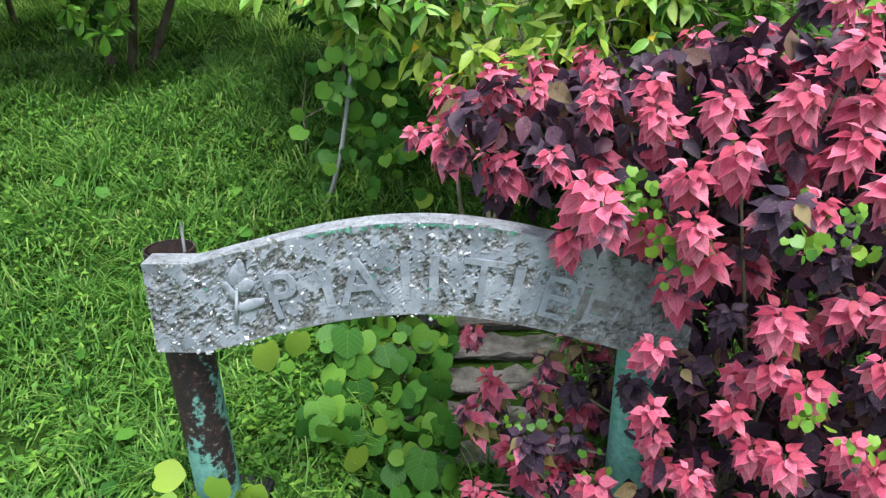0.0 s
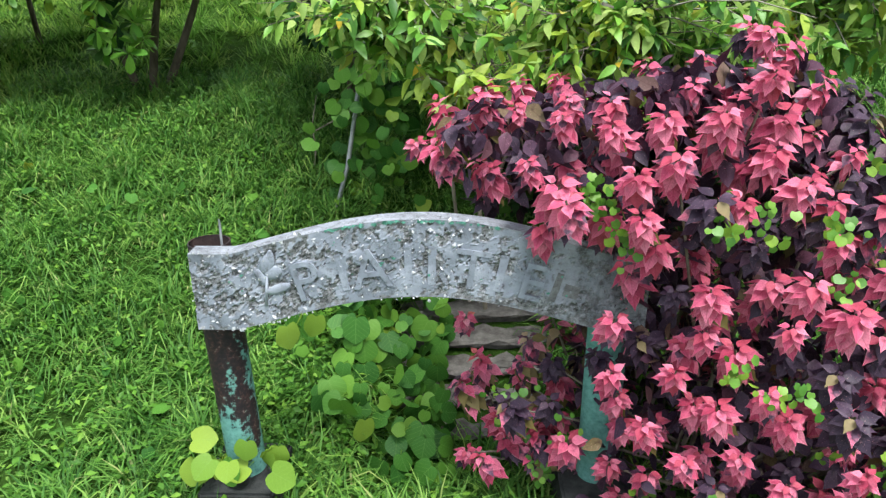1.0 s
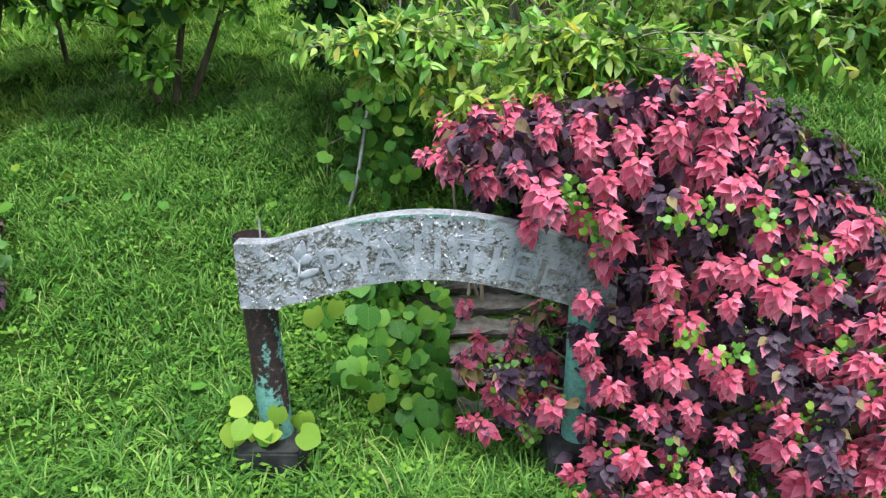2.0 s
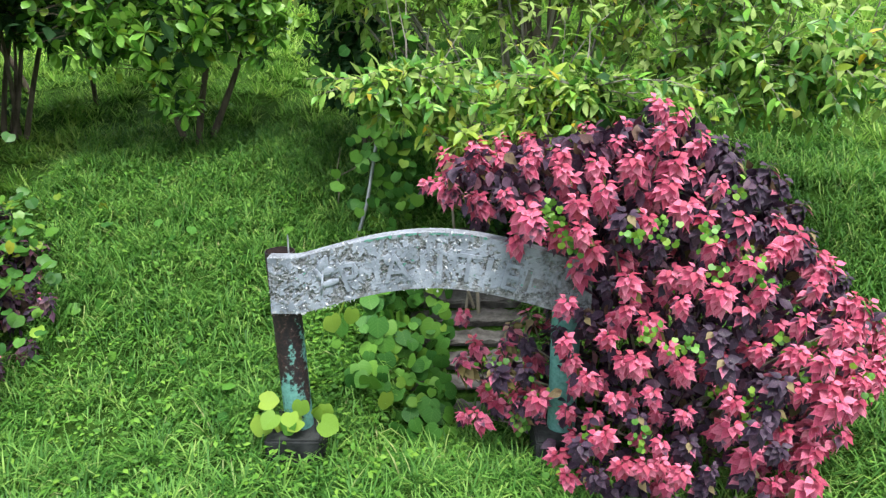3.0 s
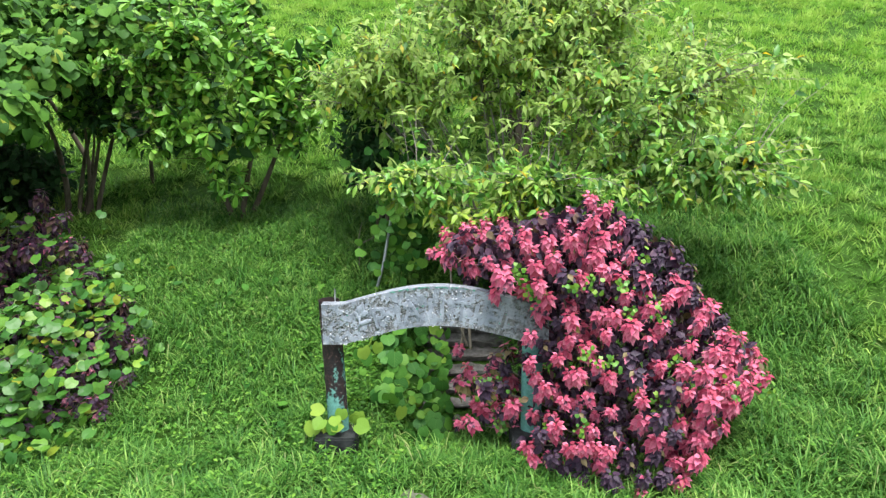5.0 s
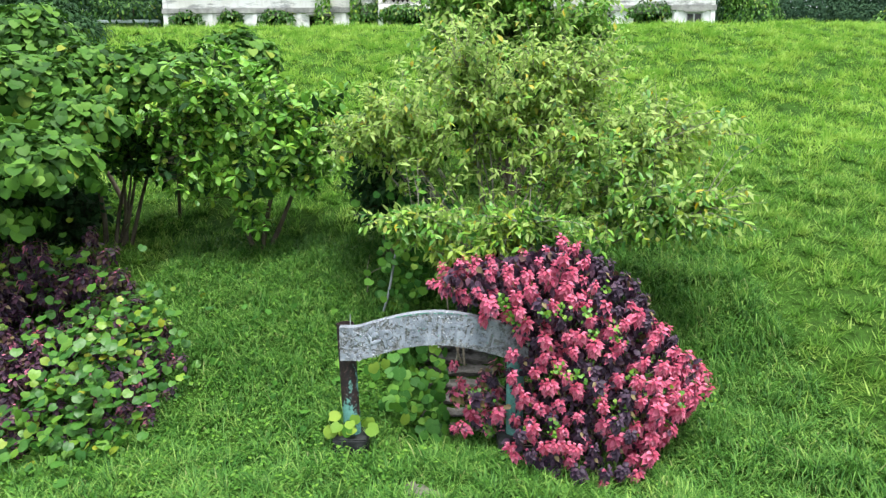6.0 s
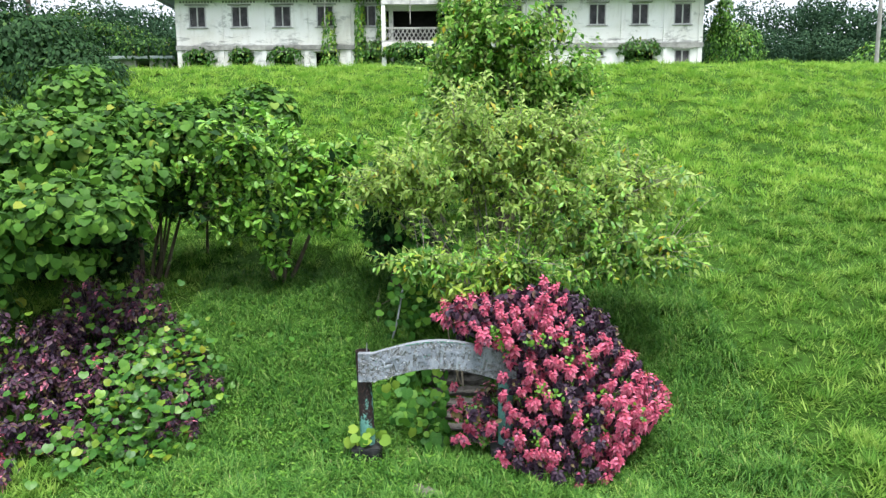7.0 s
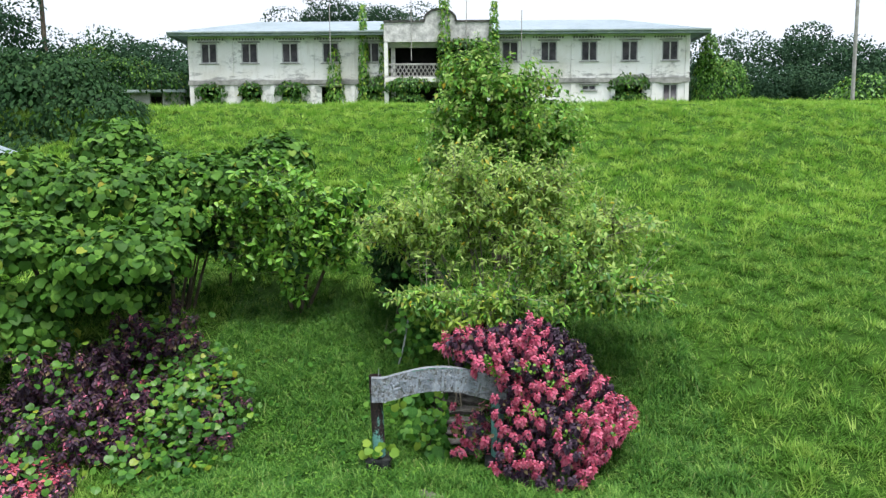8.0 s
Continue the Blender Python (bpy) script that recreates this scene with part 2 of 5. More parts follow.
def rust_mat(name="rusty_painted_pipe", cut=0.50):
    """Dark rust with peeling turquoise paint."""
    m, t, p = shader(name, 0.7, 0.35)
    a = noise_tex(t, 4.2, 5, 0.55, stretch=(1, 1, 0.32))
    b = noise_tex(t, 26, 6, 0.7)
    rust = ramp(t, b, [(0.3, (0.008, 0.007, 0.009)), (0.5, (0.020, 0.014, 0.016)), (0.60, (0.06, 0.028, 0.024)), (0.68, (0.22, 0.18, 0.17))])
    teal = ramp(t, b, [(0.3, (0.05, 0.17, 0.15)), (0.6, (0.13, 0.32, 0.28))])
    tc = t.nodes.new("ShaderNodeTexCoord")
    sz = t.nodes.new("ShaderNodeSeparateXYZ")
    t.links.new(tc.outputs["Object"], sz.inputs[0])
    fall = t.nodes.new("ShaderNodeMapRange")
    fall.inputs["From Min"].default_value, fall.inputs["From Max"].default_value = 0.4, 2.0
    fall.inputs["To Min"].default_value, fall.inputs["To Max"].default_value = 0.70, 0.30
    t.links.new(sz.outputs[2], fall.inputs[0])
    a = blend(t, 0.42, a, fall.outputs[0])
    f = ramp(t, blend(t, 0.22, a, b), [(cut, (0, 0, 0)), (cut + 0.025, (1, 1, 1))])
    t.links.new(blend(t, f, rust, teal), p.inputs["Base Color"])
    bump(t, p, blend(t, 0.6, b, f), 0.5, 0.006)
    return m


RUST = rust_mat()
RUST_TEAL = rust_mat("turquoise_painted_pipe", 0.40)


def wall_mat():
    """Weathered cream render: mildew streaks under sills, grime above the band."""
    m, t, p = shader("weathered_render", 0.9, 0.2)
    big = noise_tex(t, 0.35, 5, 0.6)
    peel = ramp(t, noise_tex(t, 5.5, 4, 0.55), [(0.45, (0, 0, 0)), (0.55, (1, 1, 1))])
    c = ramp(t, big, [(0.3, (0.66, 0.635, 0.57)), (0.50, (0.80, 0.79, 0.765)), (0.75, (0.85, 0.85, 0.845))])
    streak = noise_tex(t, 1.3, 8, 0.72, stretch=(1.6, 1, 0.35))
    c = blend(t, ramp(t, streak, [(0.52, (0, 0, 0)), (0.74, (0.5, 0.5, 0.5))]), c, (0.50, 0.47, 0.41))
    spot = noise_tex(t, 2.6, 9, 0.75, stretch=(0.8, 1, 1.2))
    area = ramp(t, noise_tex(t, 0.55, 3, 0.5, stretch=(1, 1, 1.3)), [(0.52, (0, 0, 0)), (0.68, (1, 1, 1))])
    mould = blend(t, 1.0, area, ramp(t, spot, [(0.47, (0, 0, 0)), (0.58, (0.85, 0.85, 0.85))]), "MULTIPLY")
    c = blend(t, mould, c, (0.24, 0.243, 0.232))
    tc = t.nodes.new("ShaderNodeTexCoord")
    sz = t.nodes.new("ShaderNodeSeparateXYZ")
    t.links.new(tc.outputs["Object"], sz.inputs[0])
    low = t.nodes.new("ShaderNodeMapRange")
    low.inputs["From Min"].default_value, low.inputs["From Max"].default_value = 9.7, 16.1
    t.links.new(sz.outputs[2], low.inputs[0])
    ledge = ramp(t, low.outputs[0], [(0.482, (0, 0, 0)), (0.492, (0.17, 0.17, 0.17)), (0.64, (0, 0, 0))])
    add = t.nodes.new("ShaderNodeMath")
    t.links.new(ledge, add.inputs[0])
    t.links.new(noise_tex(t, 1.1, 8, 0.7, stretch=(0.55, 1, 2.2)), add.inputs[1])
    c = blend(t, ramp(t, add.outputs[0], [(0.62, (0, 0, 0)), (0.72, (0.75, 0.75, 0.75))]), c, (0.20, 0.203, 0.195))
    t.links.new(c, p.inputs["Base Color"])
    bump(t, p, streak, 0.2, 0.02)
    return m


WALL = wall_mat()
BAND = plain_mat("mildewed_band", (0.16, 0.16, 0.15), (0.52, 0.51, 0.48), 0.9, 0.9, 0.3)
PARAPET = plain_mat("mildewed_parapet", (0.28, 0.28, 0.275), (0.78, 0.77, 0.75), 1.6, 0.9, 0.3)
COPING = plain_mat("black_coping", (0.03, 0.03, 0.03), (0.12, 0.12, 0.11), 3)
ROOF = plain_mat("silver_sheet_roof", (0.28, 0.35, 0.39), (0.35, 0.42, 0.46), 0.3, 0.5, 0.1, 0.4, 0.2)
FASCIA = plain_mat("grey_green_fascia", (0.20, 0.26, 0.25), (0.36, 0.42, 0.41), 1.0, 0.7, 0.2)
TRIM = plain_mat("white_window_frame", (0.42, 0.42, 0.41), (0.56, 0.56, 0.55), 3, 0.6, 0.1)
# near-black that stands in for shade in rooms and vent holes
VOID = plain_mat("unlit_room_black", (0.012, 0.012, 0.013), (0.03, 0.03, 0.03), 1, 0.9, 0.1)
POLE = plain_mat("weathered_pole", (0.22, 0.21, 0.20), (0.46, 0.45, 0.43), 2.5, 0.9, 0.4)


def louvre_mat():
    m, t, p = shader("louvre_glass", 0.15, 0.5)
    n = noise_tex(t, 1.5, 3)
    t.links.new(ramp(t, n, [(0.3, (0.06, 0.06, 0.068)), (0.7, (0.16, 0.15, 0.16))]), p.inputs["Base Color"])
    return m


GLASS = louvre_mat()


# ---- mesh helpers ----


def mesh_of(name, V, F, mats, fmat=None, smooth=False, leafpos=None):
    """A mesh from arrays of places (n, 3) and triangles or quads (m, k)."""
    V, F = np.asarray(V, np.float32), np.asarray(F, np.int32)
    me = bpy.data.meshes.new(name)
    n, k = F.shape
    me.vertices.add(len(V))
    me.vertices.foreach_set("co", V.ravel())
    me.loops.add(n * k)
    me.loops.foreach_set("vertex_index", F.ravel())
    me.polygons.add(n)
    me.polygons.foreach_set("loop_start", np.arange(0, n * k, k, dtype=np.int32))
    me.polygons.foreach_set("loop_total", np.full(n, k, np.int32))
    for m in mats if isinstance(mats, (list, tuple)) else [mats]:
        me.materials.append(m)
    if fmat is not None:
        me.polygons.foreach_set("material_index", np.asarray(fmat, np.int32))
    me.polygons.foreach_set("use_smooth", np.full(n, smooth, bool))
    if leafpos is not None:
        a = me.attributes.new("leafpos", "FLOAT_VECTOR", "POINT")
        a.data.foreach_set("vector", np.asarray(leafpos, np.float32).ravel())
    me.update(calc_edges=True)
    return me


def thing(name, label, category, group="", kind="", at=(0, 0, 0)):
    ob = tagged(new(name), label, category, group, kind)
    ob.location = at
    ob.empty_display_size = 0.2
    return ob


def put(name, me, parent, label="", kind="", at=None):
    ob = new(name, me)
    ob.parent = parent
    if at is not None:
        ob.matrix_basis = at
    return tagged(ob, label, kind=kind)


def part(name, bm, material, parent, label="", kind="", smooth=False):
    me = bpy.data.meshes.new(name)
    bmesh.ops.recalc_face_normals(bm, faces=bm.faces)
    bm.to_mesh(me)
    bm.free()
    me.materials.append(material)
    if smooth:
        me.polygons.foreach_set("use_smooth", np.full(len(me.polygons), True))
    return put(name, me, parent, label, kind)


def box(bm, x0, x1, y0, y1, z0, z1, bevel=0.0):
    g = bmesh.ops.create_cube(bm, size=1.0, matrix=Matrix.Translation(((x0 + x1) / 2, (y0 + y1) / 2, (z0 + z1) / 2)) @ Matrix.Diagonal((x1 - x0, y1 - y0, z1 - z0, 1)))
    if bevel:
        edges = list({e for v in g["verts"] for e in v.link_edges})
        bmesh.ops.bevel(bm, geom=edges, offset=bevel, segments=2, affect="EDGES")
    return bm


def boxed(x0, x1, y0, y1, z0, z1, bevel=0.0):
    return box(bmesh.new(), x0, x1, y0, y1, z0, z1, bevel)


def unit(v):
    return v / np.maximum(np.linalg.norm(v, axis=-1, keepdims=True), 1e-9)


def tube(points, radii, sides=6):
    """A tapered tube along points."""
    P = np.asarray(points, float)
    R = np.asarray(radii, float)
    d = unit(np.gradient(P, axis=0))
    a = unit(np.cross(d, np.where(np.abs(d[:, 2:3]) > 0.9, [[1.0, 0, 0]], [[0, 0, 1.0]])))
    b = np.cross(d, a)
    ang = np.linspace(0, 2 * np.pi, sides, endpoint=False)
    V = (P[:, None] + R[:, None, None] * (np.cos(ang)[None, :, None] * a[:, None] + np.sin(ang)[None, :, None] * b[:, None])).reshape(-1, 3)
    i = np.arange(len(P) - 1)[:, None] * sides
    j = np.arange(sides)[None]
    k = (j + 1) % sides
    F = np.stack([i + j, i + k, i + sides + k, i + sides + j], -1).reshape(-1, 4)
    return V, F


def gather(pieces):
    Vs, Fs, n = [], [], 0
    for V, F in pieces:
        Vs.append(V)
        Fs.append(F + n)
        n += len(V)
    return np.concatenate(Vs), np.concatenate(Fs)


def frames_of(axis, normal):
    """Rotations whose second column is the leaf's axis and third its face."""
    y = unit(axis)
    x = unit(np.cross(y, normal))
    z = np.cross(x, y)
    return np.stack([x, y, z], -1)


def spread(tpl, P, R, S):
    """Copies of a leaf shape at places P, with turns R and sizes S."""
    V, F = tpl
    n, k = len(P), len(V)
    W = np.einsum("nij,kj->nki", R, V) * np.asarray(S)[:, None, None] + P[:, None]
    G = F[None] + (np.arange(n) * k)[:, None, None]
    return W.reshape(-1, 3), G.reshape(-1, F.shape[1])


def leaf_shape(width, droop, fold, widest=0.4, tip=1.0, wave=0.0):
    """A pointed blade, one long, folded along its midrib."""
    ys = [0.0, 0.18, widest, 0.72, 1.0]
    ws = [0.02, 0.33, 0.5, 0.33, 0.0]
    V, F = [], []
    for y, w in zip(ys, ws):
        z = -droop * y * y
        V.append((0, y * tip, z))
        if 0 < w:
            V.append((-w * width, y * tip, z + fold * w * width + wave * math.sin(9 * y)))
            V.append((w * width, y * tip, z + fold * w * width - wave * math.sin(9 * y)))
    for r in range(3):
        a, b = 3 * r, 3 * r + 3
        F += [(a, b, b + 1), (a, b + 1, a + 1), (a, b + 2, b), (a, a + 2, b + 2)]
    F += [(9, 12, 10), (9, 11, 12)]
    return np.array(V, float), np.array(F)


def heart_shape(droop=0.2, fold=0.12, n=10):
    """A round, shallowly heart-shaped blade on its stalk end."""
    V, F = [(0, 0.2, 0), (0, 0.5, 0.0)], []
    for i in range(n + 1):
        a = math.pi * (2 * i / n) - math.pi / 2
        gap = abs(a + math.pi / 2) if i <= n / 2 else abs(a - 1.5 * math.pi)
        r = 0.5 * (1 - 0.34 * math.exp(-(gap / 0.36) ** 2)) * (1 + 0.07 * math.exp(-((a - math.pi / 2) / 0.28) ** 2)) * (1 + 0.03 * math.sin(5 * a))
        x, y = r * math.cos(a) * 1.02, 0.5 + r * math.sin(a)
        V.append((x, y, fold * abs(x) - droop * (y - 0.3) ** 2 - 0.1 * x * x))
    for i in range(n):
        F.append((1, 2 + i, 3 + i))
    return np.array(V, float), np.array(F)




def pointed_leaf(width, droop, fold):
    """A broad blade drawn out into a long point, toothed along its rim."""
    ys = [0.0, 0.07, 0.19, 0.33, 0.48, 0.64, 0.80, 1.0]
    ws = [0.02, 0.22, 0.41, 0.5, 0.47, 0.32, 0.14, 0.0]
    V, F = [], []
    for k, (y, w) in enumerate(zip(ys, ws)):
        z = -droop * y * y
        V.append((0, y, z))
        if w:
            x = w * width * (1.05 if k % 2 else 0.97)
            V += [(-x, y - 0.02, z + fold * x), (x, y - 0.02, z + fold * x)]
    for r in range(6):
        a, b = 3 * r, 3 * r + 3
        F += [(a, b, b + 1), (a, b + 1, a + 1), (a, b + 2, b), (a, a + 2, b + 2)]
    return np.array(V, float), np.array(F + [(18, 21, 19), (18, 20, 21)])


OVATE = leaf_shape(0.62, 0.28, 0.22)
POINTED = pointed_leaf(0.62, 0.14, 0.24)
LANCE = leaf_shape(0.42, 0.3, 0.22, 0.42)
HEART = heart_shape()
HEART_CUP = heart_shape(0.35, 0.25, 8)


def small_leaf(width, droop, fold):
    """A leaf for crowns farther off: four triangles folded on the midrib."""
    V = [(0, 0, 0), (-width / 2, 0.45, fold * width / 2 - droop * 0.2), (0, 0.5, -droop * 0.25), (width / 2, 0.45, fold * width / 2 - droop * 0.2), (0, 1, -droop)]
    return np.array(V, float), np.array([(0, 2, 1), (0, 3, 2), (1, 2, 4), (2, 3, 4)])


def spoon_leaf(width, droop, fold):
    """A rounded leaf, widest beyond its middle: eight triangles folded on the midrib."""
    rows = ((0.3, 0.34), (0.66, 0.5), (0.88, 0.32))
    V = [(0, 0, 0)]
    for y, w in rows:
        z = -droop * y * y
        V += [(-w * width, y, z + fold * w * width), (0, y + 0.04, z), (w * width, y, z + fold * w * width)]
    V.append((0, 1, -droop))
    F = [(0, 2, 1), (0, 3, 2), (1, 2, 5), (1, 5, 4), (2, 3, 6), (2, 6, 5), (4, 5, 8), (4, 8, 7), (5, 6, 9), (5, 9, 8), (7, 8, 10), (8, 9, 10)]
    return np.array(V, float), np.array(F)


SPOON = spoon_leaf(0.50, 0.22, 0.2)
LANCE_SMALL = small_leaf(0.40, 0.3, 0.22)
OVATE_SMALL = small_leaf(0.56, 0.15, 0.2)
CARD = (np.array([(0, 0, 0), (-0.3, 0.45, 0.06), (0.3, 0.45, 0.06), (0, 1, -0.15)], float), np.array([(0, 2, 1), (1, 2, 3)]))


def blade_shape(lean, tip):
    V = [(-0.5, 0, 0), (0.5, 0, 0), (-0.42, lean * 0.35, 0.55), (0.42, lean * 0.35, 0.55), (0, lean, tip)]
    return np.array(V, float), np.array([(0, 1, 3), (0, 3, 2), (2, 3, 4)])


# ---- the lie of the land ----
PROFILE_Y = [-400, -60, -16, -6, 0, 2.6, 3.3, 4.2, 5.2, 6.0, 7.0, 9.0, 13.0, 19.0, 24.0, 27.0, 29.5, 32, 60, 90, 400]
PROFILE_Z = [-9, -3.0, -0.5, -0.05, 0.08, 0.08, 0.22, 0.55, 1.0, 1.3, 1.65, 2.3, 3.7, 5.85, 8.05, 9.25, 9.85, 10.0, 10.0, 10.2, 10]


def smooth(e0, e1, x):
    k = np.clip((x - e0) / (e1 - e0), 0, 1)
    return k * k * (3 - 2 * k)


def land(x, y):
    """The height of the ground."""
    x, y = np.asarray(x, float), np.asarray(y, float)
    z = np.interp(y, PROFILE_Y, PROFILE_Z)
    z = z + 0.72 * smooth(2.6, 6.5, x) * smooth(-1, 3.5, y) * (1 - smooth(6, 20, y))
    z = z - 0.3 * smooth(-4.5, -7, x) * smooth(7, 10, y) * (1 - smooth(13, 20, y))
    z = z - 0.0012 * np.clip(np.abs(x - 4) - 16, 0, 60) ** 2 * smooth(10, 26, y)
    near = smooth(40, 25, y)
    z = z + near * (0.05 * np.sin(x * 1.7 + 0.4 * y) * np.sin(y * 1.3 - 0.5 * x) + 0.03 * np.sin(3.1 * x + 1.2) * np.cos(2.7 * y))
    z = z + smooth(7, 11, y) * near * (0.055 * np.sin(2.9 * x + 1.3 * np.sin(0.9 * y)) * np.sin(3.3 * y + 1.7 * np.sin(0.7 * x)) + 0.045 * np.sin(5.3 * x + 2.1 * y) * np.sin(4.7 * y - 1.9 * x + 1.0))
    z = z + smooth(9, 14, y) * near * (0.14 * np.sin(x * 0.55 + 1) * np.sin(y * 0.8 + x * 0.3))
    steps = smooth(0.95, 0.7, np.abs(x - 0.28)) * smooth(2.2, 3.2, y) * smooth(6.9, 6.3, y)
    return z - 0.34 * steps


xs = np.concatenate([np.linspace(-420, -45, 16), np.arange(-40, -14, 2.0), np.arange(-14, 20, 0.3), np.arange(20, 46, 2.0), np.linspace(50, 420, 16)])
ys = np.concatenate([np.linspace(-420, -20, 16), np.arange(-16, -4, 1.5), np.arange(-4, 34, 0.3), np.arange(34, 64, 2.5), np.linspace(70, 500, 16)])
gx, gy = np.meshgrid(xs, ys)
gz = land(gx, gy)
idx = np.arange(gx.size).reshape(gx.shape)
quads = np.stack([idx[:-1, :-1], idx[:-1, 1:], idx[1:, 1:], idx[1:, :-1]], -1).reshape(-1, 4)
ground = tagged(new("ground", mesh_of("ground", np.stack([gx, gy, gz], -1).reshape(-1, 3), quads, SOIL, smooth=True)), "grassy hillside soil rising to a flat top", "ground", kind="structure")


# ---- building on the hilltop ----
def bake_text(char, size, depth):
    cu = bpy.data.curves.new("letter", "FONT")
    cu.body, cu.size, cu.extrude, cu.align_x = char, size, depth, "CENTER"
    ob = bpy.data.objects.new("letter", cu)
    scene.collection.objects.link(ob)
    me = bpy.data.meshes.new_from_object(ob.evaluated_get(bpy.context.evaluated_depsgraph_get()))
    bpy.data.objects.remove(ob)
    return me


BY, BL, BR, BZ = 41.8, -18.9, 18.75, 9.7
BAY = 3.04
FLOOR2, EAVE = 12.75, 16.15


def louvre_window(x, z0, z1, w, parent, sill=True, two=True):
    """A framed louvre window in an opening of the wall."""
    win = put("window", None, parent)
    t = 0.08
    bm = bmesh.new()
    for a, b, c, d in ((x - w / 2, x - w / 2 + t, z0, z1), (x + w / 2 - t, x + w / 2, z0, z1), (x - w / 2 + t, x + w / 2 - t, z1 - t, z1), (x - w / 2 + t, x + w / 2 - t, z0, z0 + t)):
        box(bm, a, b, BY - 0.02, BY + 0.12, c, d)
    if two:
        box(bm, x - 0.045, x + 0.045, BY - 0.02, BY + 0.12, z0 + t, z1 - t)
    part("window_frame", bm, TRIM, win)
    for k, (a, b) in enumerate(((x - w / 2 + t, x - 0.045), (x + 0.045, x + w / 2 - t)) if two else ((x - w / 2 + t, x + w / 2 - t),)):
        bm = bmesh.new()
        n = max(3, int((z1 - z0) / 0.13))
        for i in range(n):
            zz = z0 + t + (i + 0.5) * (z1 - z0 - 2 * t) / n
            m = Matrix.Translation(((a + b) / 2, BY + 0.06, zz)) @ Matrix.Rotation(radians(-35), 4, "X") @ Matrix.Diagonal((b - a, 0.012, 0.15, 1))
            bmesh.ops.create_cube(bm, size=1, matrix=m)
        part("pane", bm, GLASS, win, "dark glass louvres")
    if sill:
        part("window_sill", boxed(x - w / 2 - 0.14, x + w / 2 + 0.14, BY - 0.09, BY - 0.004, z0 - 0.07, z0 - 0.01, 0.01), BAND, win, "stained concrete sill")
        part("hood", boxed(x - w / 2 - 0.2, x + w / 2 + 0.2, BY - 0.2, BY - 0.004, z1 + 0.02, z1 + 0.10, 0.01), BAND, win, "thin concrete hood")
    return win


def wall_with_holes(x0, x1, z0, z1, holes, parent):
    """A wall of blocks round rectangular openings (x0, x1, z0, z1)."""
    bm = bmesh.new()
    cx = sorted({x0, x1, *[h[0] for h in holes], *[h[1] for h in holes]})
    for a, b in zip(cx, cx[1:]):
        own = sorted((h[2], h[3]) for h in holes if h[0] <= a + 1e-6 and h[1] >= b - 1e-6)
        z = z0
        for c, d in own:
            if c > z:
                box(bm, a, b, BY, BY + 0.25, z, c)
            z = d
        if z < z1:
            box(bm, a, b, BY, BY + 0.25, z, z1)
    bmesh.ops.remove_doubles(bm, verts=bm.verts, dist=0.001)
    return part("front_wall", bm, WALL, parent)


# a black plate stands in for the shade in each vent hole
vb = boxed(-0.05, 0.05, -0.005, 0.005, -0.065, 0.065)
VENT = bpy.data.meshes.new("vent_hole")
vb.to_mesh(VENT)
vb.free()
VENT.materials.append(VOID)


